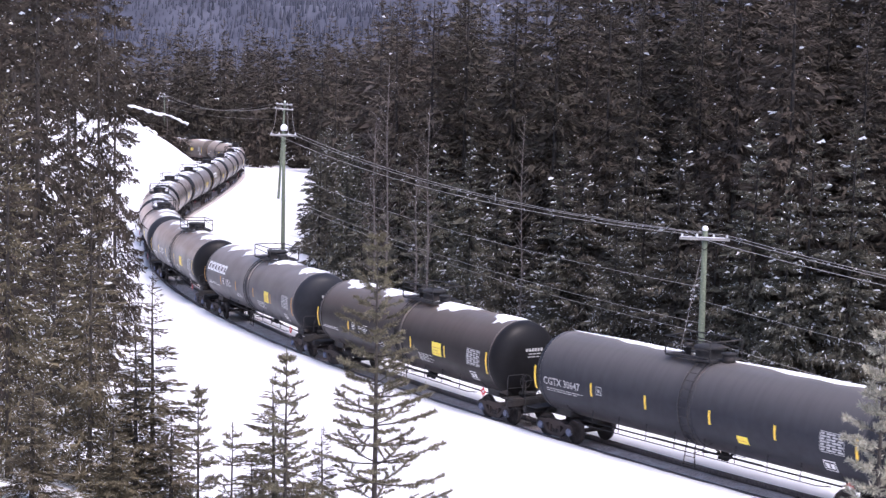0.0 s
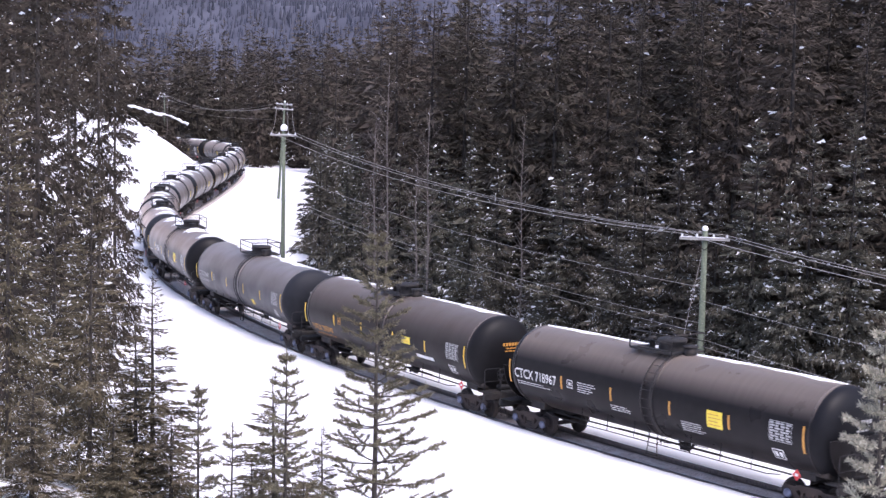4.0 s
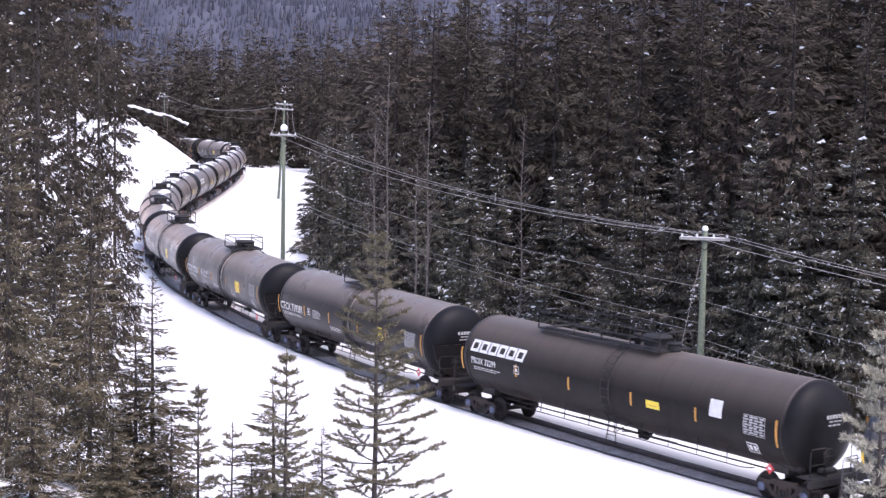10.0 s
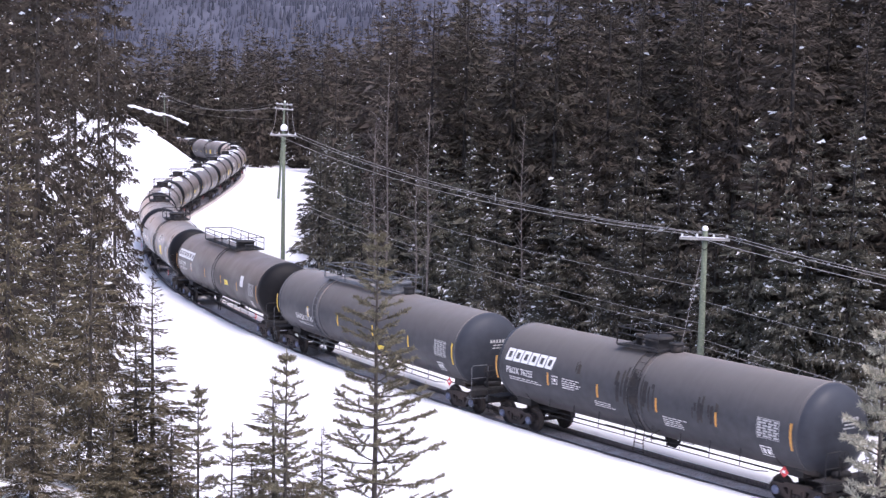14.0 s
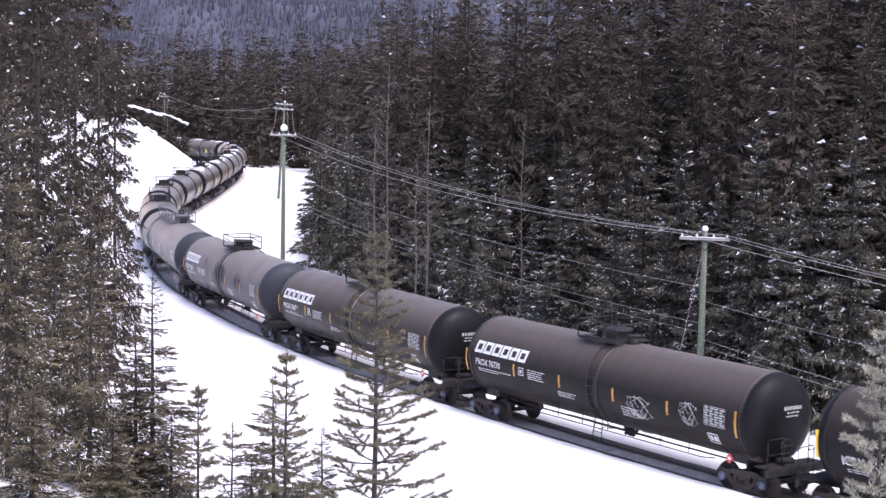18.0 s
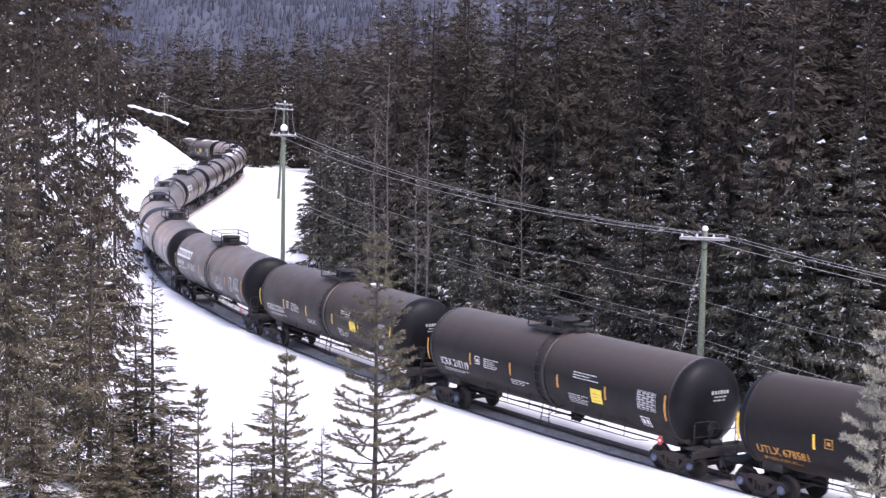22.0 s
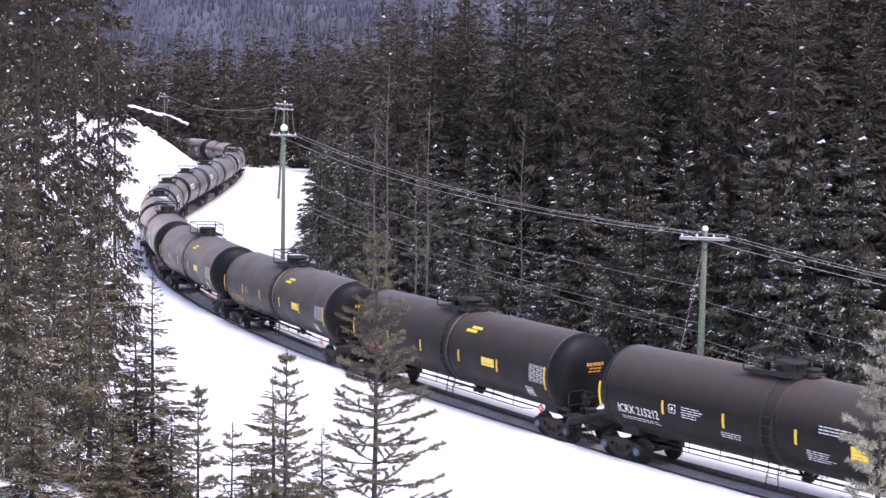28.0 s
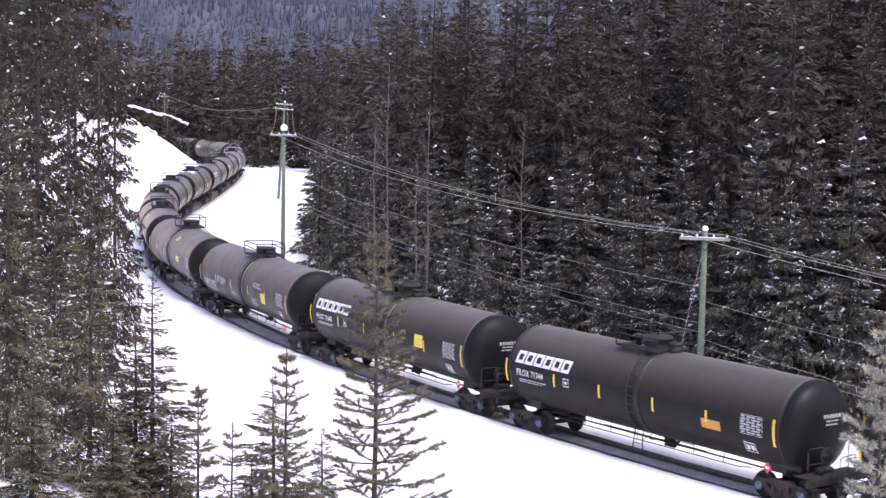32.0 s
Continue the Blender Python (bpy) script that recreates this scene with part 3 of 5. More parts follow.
def pine_parts(seed, H, R, tufts=1.0):
    """Young pine: whorls of limbs that sweep out and turn up, with brushy needle tufts."""
    rng = np.random.default_rng(seed)
    V, F = tube_data([(0, 0, 0), (.03, .02, H * .4), (0, 0, H * .75), (0, 0, H)], [.012 + .0080 * H, .010 + .0055 * H, .008 + .0025 * H, .008], 8)
    blades = []

    def brush(p0, p1, ln, n):
        """Bottle-brush of needles along a twig."""
        d = (p1 - p0) / (np.linalg.norm(p1 - p0) + 1e-6)
        v = d * rng.uniform(.3, 1.0, (n, 1)) + rng.normal(0, .52, (n, 3)) + [0, 0, .12]
        v /= np.linalg.norm(v, axis=1, keepdims=True)
        o = np.cross(v, rng.normal(0, 1, (n, 3)))
        o *= .0125 / (np.linalg.norm(o, axis=1, keepdims=True) + 1e-6)
        b = p0 + (p1 - p0) * rng.uniform(0, 1, (n, 1))
        k = ln * rng.uniform(.7, 1.2, (n, 1))
        blades.append(np.stack([b - o, b + o, b + v * k], 1))

    def twig(p, r0):
        v, g = tube_data(p, np.linspace(r0, .004, len(p)), 4)
        o = len(V)
        V.extend(v)
        F.extend(tuple(i + o for i in q) for q in g)

    z = H * .08
    while z < H * .965:
        f = z / H
        nl = int(rng.integers(4, 7))
        a0 = rng.uniform(0, 6.28)
        for j in range(nl):
            az = a0 + j * 6.283 / nl + rng.uniform(-.35, .35)
            r = R * min(1, (1 - f) * 1.35) ** .9 * rng.uniform(.55, 1.1) + .08
            d = np.array([math.cos(az), math.sin(az), 0])
            base = np.array([0, 0, z + rng.uniform(-.06, .06)])
            lift = rng.uniform(-.08, .12) + .45 * f * f
            ctl = [base, base + d * r * .55 + [0, 0, r * (lift - .10)], base + d * r + [0, 0, r * (lift + .14)]]
            bend = lambda t: ctl[0] * (1 - t) ** 2 + 2 * ctl[1] * t * (1 - t) + ctl[2] * t * t
            twig([bend(t) for t in np.linspace(0, 1, 6)], .012 + .006 * r)
            n = max(2, int(r * .75 / .14))
            for i in range(n):
                t = .28 + .72 * i / n
                brush(bend(t), bend(t + .72 / n), .115, int(30 * tufts))
            for sd in (-1, 1):
                for t in np.arange(.32 + rng.uniform(0, .1), .92, .30 / max(r, .5)):
                    if rng.uniform() < .25:
                        continue
                    ln = r * .34 * (1.15 - t) * rng.uniform(.6, 1.2) + .07
                    e = np.array([math.cos(az + sd * .75), math.sin(az + sd * .75), .12 + .2 * rng.uniform()])
                    twig([bend(t), bend(t) + e * ln], .006)
                    m = max(1, int(ln / .14))
                    for i in range(m):
                        brush(bend(t) + e * ln * (.25 + .75 * i / m), bend(t) + e * ln * (.25 + .75 * (i + 1) / m), .105, int(26 * tufts))
        z += rng.uniform(.34, .50) * (1.2 - .55 * f)
    brush(np.array([0, 0, H * .93]), np.array([0, 0, H]), .10, 40)
    blades = np.concatenate(blades)
    return grid_mesh("trunk", V, F, BARK, flat=False), quads_mesh("crown", blades, PINE)


def build_pines():
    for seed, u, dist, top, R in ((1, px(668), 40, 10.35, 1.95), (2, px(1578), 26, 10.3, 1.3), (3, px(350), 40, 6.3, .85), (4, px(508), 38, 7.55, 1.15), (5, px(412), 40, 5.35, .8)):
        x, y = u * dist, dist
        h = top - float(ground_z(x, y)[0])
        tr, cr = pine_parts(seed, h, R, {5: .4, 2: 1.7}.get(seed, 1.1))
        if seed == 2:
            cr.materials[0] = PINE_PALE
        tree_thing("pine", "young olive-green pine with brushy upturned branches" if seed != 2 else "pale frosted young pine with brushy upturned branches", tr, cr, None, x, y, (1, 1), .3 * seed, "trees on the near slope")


build_pines()


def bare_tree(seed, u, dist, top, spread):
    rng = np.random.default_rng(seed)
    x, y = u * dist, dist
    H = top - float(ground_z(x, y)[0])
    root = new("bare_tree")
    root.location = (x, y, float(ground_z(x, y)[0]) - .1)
    part("trunk", tubes_mesh("trunk", [([(0, 0, 0), (.1, 0, H * .35), (-.05, .1, H * .7), (.05, 0, H)], [.07, .055, .03, .008] if spread > 1 else [.045, .035, .02, .007])], BIRCH, 8), root)
    runs = []
    z = H * .22
    while z < H * .97:
        f = z / H
        az = rng.uniform(0, 6.28)
        r = spread * (1 - f) ** .6 * rng.uniform(.5, 1.1) + .25
        d = np.array([math.cos(az), math.sin(az), 0])
        lift = .5 + .7 * f
        p0 = np.array([0, 0, z])
        p1, p2 = p0 + d * r * .5 + [0, 0, r * .5 * lift], p0 + d * r + [0, 0, r * lift * 1.15]
        runs.append(([p0, p1, p2], [.018 * (1 - f) + .010, .010, .004]))
        for k in range(int(3 + r * 3)):
            t = rng.uniform(.25, 1)
            c = p0 * (1 - t) + p2 * t
            e = rng.normal(0, 1, 3) * [1, 1, .5] + d * .8 + [0, 0, .7]
            e /= np.linalg.norm(e)
            ln = r * rng.uniform(.18, .45)
            runs.append(([c, c + e * ln], [.007, .003]))
        z += rng.uniform(.12, .32)
    part("crown", tubes_mesh("crown", runs, BIRCH, 4), root)
    tagged(root, "leafless pale-barked tree among the spruces", "tree", group="bare trees")


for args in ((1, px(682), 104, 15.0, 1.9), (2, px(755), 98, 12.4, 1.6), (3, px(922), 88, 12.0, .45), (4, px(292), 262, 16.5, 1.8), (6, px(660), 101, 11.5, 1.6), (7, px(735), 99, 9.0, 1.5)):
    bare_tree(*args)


def build_ridge_scrub():
    """Dark low spruces and snow-laden fallen stems along the crest of the cut bank."""
    rng = np.random.default_rng(31)
    kinds = [spruce_kind(120 + k, 4, 1.3, 14, 6, 900, .42, .02, NEEDLE, .012, droop=.3, power=.7, flake=.24) for k in range(3)]
    for k in range(46):
        f = (k + rng.uniform(-.4, .4)) / 45
        x, y, _ = on_line(203 + rng.uniform(-3, 11), 7.0 + 15 * f + rng.uniform(-.8, .8))
        tr, cr, sn, H = kinds[k % 3]
        h = rng.uniform(2.2, 3.9)
        tree_thing("shrub", "low dark spruce scrub on the crest of the bank", tr, cr, sn, x, y, (rng.uniform(.8, 1.2), h / H), rng.uniform(0, 6.28), "scrub along the bank", "shrub")
    for a, c, dip in (((-49.6, 257.4, 8.3), (-41.2, 263.6, 5.6), .3), ((-47.6, 250.0, 6.6), (-44.5, 253.8, 4.3), -.2)):
        pts = [(a[0] + (c[0] - a[0]) * t, a[1] + (c[1] - a[1]) * t, a[2] + (c[2] - a[2]) * t + dip * math.sin(math.pi * t) + .14 * math.sin(t * 11)) for t in np.linspace(0, 1, 21)]
        log = new("fallen_log", tubes_mesh("fallen_log", [(pts, [.16 - .004 * k for k in range(21)])], BARK, 8))
        tagged(log, "fallen trunk heaped with snow on the bank's crest", "log", group="fallen stems")
        part("snow_load", tubes_mesh("snow_load", [([(p[0], p[1], p[2] + .13 + rng.uniform(-.08, .12)) for p in pts], [rng.uniform(.1, .34) for _ in pts])], SNOW_CLUMP, 8), log, "thick cushion of snow")


build_ridge_scrub()

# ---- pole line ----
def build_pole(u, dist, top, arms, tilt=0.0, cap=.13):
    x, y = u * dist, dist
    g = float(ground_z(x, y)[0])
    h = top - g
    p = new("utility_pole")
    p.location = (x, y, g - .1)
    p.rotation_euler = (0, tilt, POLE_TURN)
    tagged(p, "weathered greenish wooden utility pole with crossarms", "utility pole", group="poles of the wire line")
    part("post", tubes_mesh("post", [([(0, 0, 0), (0, 0, h * .5), (0, 0, h + .1)], [.17, .145, .115])], POLE, 12), p)
    part("cap", tubes_mesh("cap", [([(0, 0, h + .08), (0, 0, h + .1 + cap * .3), (0, 0, h + .1 + cap * .9), (0, 0, h + .1 + cap * 1.5), (0, 0, h + .1 + cap * 1.75)], [cap * .75, cap, cap * 1.05, cap * .75, cap * .2])], SNOW_CLUMP, 10), p, "cap of snow on the post")
    for off, half in arms:
        z = h - off
        a = part("crossarm", boxes_mesh("crossarm", [(-half, -.2, z - .06, half, -.08, z + .06)], CROSSARM, .01), p)
        part("snow_load", boxes_mesh("snow_load", [(-half + .05, -.19, z + .062, half - .1, -.09, z + .09)], SNOW_CLUMP, .01), a)
        for k in (-1, -.35, .4, 1):
            xx = k * (half - .12)
            part("insulator", tubes_mesh("insulator", [([(xx, -.14, z + .06), (xx, -.14, z + .10), (xx, -.14, z + .16), (xx, -.14, z + .22)], [.03, .055, .05, .03])], PORCELAIN, 8), a)
        for sd in (1, -1):
            part("brace", tubes_mesh("brace", [([(sd * half * .5, -.12, z - .05), (0, -.13, z - .5)], .016)], IRON, 5), a)
    return p, h, g


POLE_TURN = -0.25


def arm_point(pole, h, off, k):
    m = Matrix.Translation(pole.location) @ pole.rotation_euler.to_matrix().to_4x4()
    return m @ Vector((k, -.14, h - off + .2))


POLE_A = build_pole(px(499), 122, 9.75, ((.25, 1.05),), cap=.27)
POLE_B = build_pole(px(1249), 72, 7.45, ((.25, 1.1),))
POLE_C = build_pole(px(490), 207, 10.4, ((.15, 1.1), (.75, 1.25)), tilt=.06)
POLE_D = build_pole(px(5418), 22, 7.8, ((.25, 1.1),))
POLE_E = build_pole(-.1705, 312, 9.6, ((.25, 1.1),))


def wire(a, b, sag, r=.012):
    pts = []
    for k in range(17):
        t = k / 16
        p = a.lerp(b, t)
        p.z -= sag * 4 * t * (1 - t)
        pts.append(p)
    w = new("wire", tubes_mesh("wire", [(pts, r)], WIRE, 5))
    tagged(w, "thin grey overhead wire sagging between poles", "wire", group="wires of the pole line")


for (A, ha, _), (B, hb, _), low in ((POLE_A, POLE_B, True), (POLE_B, POLE_D, True), (POLE_C, POLE_A, False), (POLE_E, POLE_C, False)):
    for k in (-.98, .42, .98):
        wire(arm_point(A, ha, .25, k), arm_point(B, hb, .25, k), 1.0 if low else (1.7 if A is POLE_E[0] else .9), .0155 if low else .014)
    for da, db in (((3.2, 2.6), (4.9, 4.2), (5.2, 4.6)) if low else ((2.2, 2.2),)):
        wire(arm_point(A, ha, da, 0.05), arm_point(B, hb, db, 0.05), .7, .012)


def pole_ties():
    P, h, g = POLE_B
    base = P.location
    w = new("guy_wire", tubes_mesh("guy_wire", [([base + Vector((-.05, 0, h - .6)), base + Vector((-1.3, .3, .4))], .014)], WIRE, 5))
    tagged(w, "slack guy wire running from the pole to the ground", "guy wire")


pole_ties()


# ---- distant mountain ----
def build_mountain():
    # distance haze is put into both base colours as a blue-grey tint
    m = mat("haze_tinted_forest", (0.082, 0.086, 0.112), 1.0, spread=0.2, grain=0.012, bump=0, second=(0.115, 0.12, 0.15), stain=0.006, spec=0.0)
    w = mat("haze_tinted_trees", (0.086, 0.09, 0.116), 1.0, spread=0.15, grain=0.01, bump=0, by_island=0.3, spec=0.0)
    rng = np.random.default_rng(77)

    def height(x, f):
        crest = 330 + 90 * np.sin(x / 620 + .8) + 45 * np.sin(x / 210)
        return -20 + crest * f ** .8 + 14 * np.sin(x / 70 + f * 17)
    V, F = [], []
    nx, ny = 60, 14
    for j in range(ny):
        for i in range(nx):
            x = -2400 + 4200 * i / (nx - 1)
            f = j / (ny - 1)
            V.append((x, 2300 + 900 * f, float(height(x, f))))
    for j in range(ny - 1):
        for i in range(nx - 1):
            F.append((j * nx + i, j * nx + i + 1, (j + 1) * nx + i + 1, (j + 1) * nx + i))
    hill = tagged(new("backdrop", grid_mesh("backdrop", V, F, m, flat=False)), "wooded mountainside in the distance, haze put into its blue-grey colour", "mountain", kind="structure")
    n = 14000
    x, f = rng.uniform(-1000, 500, n), rng.uniform(.1, 1, n)
    h, r = rng.uniform(7, 15, n), rng.uniform(1.6, 3.0, n)
    base = np.stack([x, 2300 + 900 * f, height(x, f) - 4], -1)
    top = base + np.stack([0 * x, 0 * x, h + 4], -1)
    ring = [base + np.stack([r * math.cos(b), r * math.sin(b), 0 * r], -1) for b in (0, 1.571, 3.142, 4.712)]
    q = np.concatenate([np.stack([ring[k], ring[(k + 1) % 4], top, top], 1) for k in (2, 3)])
    # two faces of each cone look down the valley; a shared split tip keeps them quads
    q[:, 3] = q[:, 2] - [.15, 0, .3]
    tagged(part("far_trees", quads_mesh("far_trees", q, w), hill), "countless small conifers tinted for haze", kind="stuff")


build_mountain()

# ---- the tank train ----
R_TANK, Z_TANK, END, DISH = 1.575, 2.55, 0.92, 0.70   # shell radius, its centre over the rail, end of shell to coupler face, depth of the heads


def tank_shell(length, material):
    h = length / 2 - END - DISH
    ring = [(-h, R_TANK), (-h + .02, R_TANK + .012), (-h + .09, R_TANK + .012), (-h + .10, R_TANK), (-h + .13, R_TANK), (-h + .3, R_TANK), (-h * .5, R_TANK)]
    me = lathe_mesh("tank", ring + [(-a, r) for a, r in ring[::-1]], material, "x", 48)
    me.transform(Matrix.Translation((0, 0, Z_TANK)))
    return me


def tank_head(length, material):
    """Dished end, bulging to +x."""
    h = length / 2 - END - DISH
    prof = [(h + DISH * math.cos(math.pi / 2 * k / 9), max(.02, R_TANK * math.sin(math.pi / 2 * k / 9) ** 0.74)) for k in range(9, -1, -1)]
    me = lathe_mesh("tank_head", [(h - .06, R_TANK - .01), (h - .03, R_TANK)] + prof, material, "x", 48)
    me.transform(Matrix.Translation((0, 0, Z_TANK)))
    return me


def wrap(cx, vx, z0, vz, side, lift=0.010):
    """Lay flat artwork on the flank: cx along the car, z0 the height of its base line."""
    a0 = math.asin(max(-1, min(1, (z0 - Z_TANK) / R_TANK)))
    a = a0 + vz / R_TANK
    r = R_TANK + lift
    return (cx - side * vx, side * r * math.cos(a), Z_TANK + r * math.sin(a))


def decal(name, rects, material, cx, z0, side, lift=0.010):
    """Painted rectangles (x0, z0, x1, z1, slant) on the flank, relative to (cx, z0)."""
    V, F = [], []
    for rc in rects:
        x0, a, x1, c = rc[:4]
        sl = rc[4] if len(rc) > 4 else 0
        n = max(1, int((c - a) / 0.15))
        o = len(V)
        for i in range(n + 1):
            h = a + (c - a) * i / n
            dx = sl * (h - a)
            V += [wrap(cx, x0 + dx, z0, h, side, lift), wrap(cx, x1 + dx, z0, h, side, lift)]
        F += [(o + 2 * i, o + 2 * i + 1, o + 2 * i + 3, o + 2 * i + 2) for i in range(n)]
    return grid_mesh(name, V, F, material)


def text_flat(body, size):
    cu = bpy.data.curves.new("text", "FONT")
    cu.body, cu.size, cu.resolution_u = body, size, 2
    cu.offset = .010 * size
    ob = new("text", cu)
    me = bpy.data.meshes.new_from_object(ob)
    bpy.data.objects.remove(ob)
    bpy.data.curves.remove(cu)
    return me


def text_decal(body, size, material, cx, z0, side, width):
    me = text_flat(body, size)
    squeeze = width / max(v.co.x for v in me.vertices)
    for v in me.vertices:
        v.co = wrap(cx, v.co.x * squeeze, z0, v.co.y, side, 0.013)
    me.materials.clear()
    me.materials.append(material)
    me.name = "lettering"
    return me


def block_logo(total=3.4):
    """A company mark as six slanted hollow blocks."""
    out, h, w, g, lean = [], .50, total / 6 - .055, .125, .25
    for k in range(6):
        x = k * (w + .055)
        for x0, a, x1, c in ((x, 0, x + g, h), (x + w - g, 0, x + w, h), (x + g, 0, x + w - g, g), (x + g, h - g, x + w - g, h)):
            out.append((x0 + lean * a, a, x1 + lean * a, c, lean))
    return out


def fine_print(w, lines, rng, pitch=0.085):
    r = []
    for i in range(lines):
        x, z = 0.0, -i * pitch
        end = w * rng.uniform(.6, 1.0)
        while x < end:
            n = rng.uniform(.10, .28)
            r.append((x, z, min(x + n, end), z + pitch * .36))
            x += n + .05
    return r


# -- running gear, one set of meshes for all cars --
def wheelset_mesh():
    prof = []
    for sd in (-1, 1):
        p = [(.60, .09), (.62, .12), (.64, .30), (.655, .37), (.665, .42), (.665, .484), (.69, .488), (.705, .462), (.80, .452), (.805, .40), (.775, .38), (.765, .24), (.80, .13), (.82, .11)]
        prof.append(p if sd > 0 else [(-a, r) for a, r in p[::-1]])
    full = [(-1.02, .065), (-.83, .07)] + prof[0] + [(-.5, .085), (.5, .085)] + prof[1] + [(.83, .07), (1.02, .065)]
    me = lathe_mesh("wheelset", full, WHEEL, "y", 20)
    return me


def side_frame_mesh(side):
    bm = bmesh.new()
    outline = [(-1.12, .44), (-1.12, .66), (-.98, .74), (-.62, .72), (-.42, .80), (.42, .80), (.62, .72), (.98, .74), (1.12, .66), (1.12, .44),
               (.72, .44), (.62, .38), (.40, .20), (.26, .16), (-.26, .16), (-.40, .20), (-.62, .38), (-.72, .44)]
    holes = [[(-.56, .58), (-.36, .64), (-.36, .36)], [(.56, .58), (.36, .36), (.36, .64)], [(-.25, .30), (-.25, .58), (.25, .58), (.25, .30)]]
    loops = []
    for lp in [outline] + holes:
        vs = [bm.verts.new((x, 0, z)) for x, z in lp]
        loops.append([bm.edges.new((vs[i], vs[(i + 1) % len(vs)])) for i in range(len(vs))])
    bmesh.ops.triangle_fill(bm, edges=[e for lp in loops for e in lp], use_beauty=True)
    r = bmesh.ops.extrude_face_region(bm, geom=bm.faces[:])
    bmesh.ops.translate(bm, vec=(0, .17, 0), verts=[v for v in r["geom"] if isinstance(v, bmesh.types.BMVert)])
    bmesh.ops.translate(bm, vec=(0, side * 1.0 - .085, 0), verts=bm.verts[:])
    return from_bm("side_frame", bm, TRUCK)


def springs_mesh(side):
    runs = []
    for x in (-.16, 0, .16):
        runs.append(([(x, side * 1.0, .19), (x, side * 1.0, .46)], .065))
    return tubes_mesh("springs", runs, IRON, 10)


def cap_mesh(side):
    V = lathe_mesh("bearing_cap", [(0, .15), (.03, .155), (.10, .15), (.13, .12), (.135, .02)], HUB, "y", 18)
    if side < 0:
        V.transform(Matrix.Scale(-1, 4, (0, 1, 0)))
        V.flip_normals()
    V.transform(Matrix.Translation((0, side * 1.02, 0)))
    return V


def bolster_mesh():
    return boxes_mesh("bolster", [(-.2, -1.08, .46, .2, 1.08, .66), (-.28, -.35, .60, .28, .35, .82), (-.72, -.9, .36, -.62, .9, .46), (.62, -.9, .36, .72, .9, .46)], TRUCK, .03)


def build_truck(car, x):
    t = part("truck", cached("bolster", bolster_mesh), car, "rust-brown two-axle truck", pose(x, 0, 0))
    for sd in (1, -1):
        part("side_frame", cached(("sf", sd), lambda: side_frame_mesh(sd)), t)
        tagged(part("spring_set", cached(("sp", sd), lambda: springs_mesh(sd)), t), kind="stuff")
    for dx in (.889, -.889):
        w = part("wheelset", cached("ws", wheelset_mesh), t, "", pose(dx, 0, .455))
        WHEELSETS.append(w)
        for sd in (1, -1):
            part("bearing_cap", cached(("cap", sd), lambda: cap_mesh(sd)), t, "", pose(dx, 0, .455))
    return t


def underframe_mesh(half):
    """Stub sill at one end, pointing to +x; the coupler face lies at half."""
    e = half
    return boxes_mesh("stub_sill", [(e - 3.3, -.33, .80, e - .62, .33, 1.12), (e - .62, -1.42, .86, e - .48, 1.42, 1.10), (e - 2.75, -.9, .98, e - 1.9, .9, 1.30), (e - 1.2, -1.3, 1.10, e - .52, 1.3, 1.14)], IRON, .015)


def saddle_mesh(half):
    e = half
    bm = bmesh.new()
    for x in (e - 1.75, e - 2.85):
        pts = []
        for k in range(13):
            w = math.radians(-140 + 100 * k / 12)
            pts.append((math.cos(w) * (R_TANK + .01), Z_TANK + math.sin(w) * (R_TANK + .01)))
        pts += [(.5, .95), (-.5, .95)]
        a = [bm.verts.new((x, y, z)) for y, z in pts]
        c = [bm.verts.new((x + .05, y, z)) for y, z in pts]
        n = len(pts)
        bm.faces.new(a), bm.faces.new(c[::-1])
        for i in range(n):
            bm.faces.new((a[i], a[(i + 1) % n], c[(i + 1) % n], c[i]))
    return from_bm("saddle", bm, IRON)


def coupler_mesh(half):
    e = half
    return boxes_mesh("coupler", [(e - .62, -.11, .72, e - .22, .11, .95), (e - .24, -.2, .70, e - .02, .14, .98), (e - .12, .05, .72, e + .06, .19, .96)], TRUCK, .03)


def end_rail_mesh(half):
    e, r = half, .018
    runs = []
    for sd in (1, -1):
        y = 1.38 * sd
        runs += [([(e - .55, y, 1.1), (e - .55, y, 2.05), (e - .58, y - .1 * sd, 2.12), (e - .58, y - .75 * sd, 2.12), (e - .58, y - .8 * sd, 2.05), (e - .58, y - .8 * sd, 1.1)], r),
                 ([(e - .56, y, 1.6), (e - .58, y - .8 * sd, 1.6)], r * .8),
                 ([(e - .6, y, 1.1), (e - 1.0, y - .02 * sd, .45), (e - .6, y, .45), (e - .55, y, 1.0)], r),
                 ([(e - .62, y, .75), (e - .9, y, .75)], r)]
    runs.append(([(e - .42, 1.4, .8), (e - .36, .6, .78), (e - .36, .1, .86), (e - .36, -.6, .78), (e - .42, -1.4, .8)], .014))
    return tubes_mesh("end_handrail", runs, IRON, 6)


def safety_rail_mesh(half, sd):
    """Long low pipe from truck to truck, with hangers."""
    a, r = half - 3.2, .017
    y = 1.28 * sd
    runs = [([(-a, 1.15 * sd, 1.0), (-a + .5, y, .95), (a - .5, y, .95), (a, 1.15 * sd, 1.0)], r)]
    k = -a + 1.2
    while k < a - 1:
        runs.append(([(k, y, .95), (k, y - .06 * sd, 1.62)], r * .8))
        k += 1.45
    runs.append(([(-a, .62 * sd, .93), (a, .62 * sd, .93)], .03))
    return tubes_mesh("safety_rail", runs, IRON, 6)


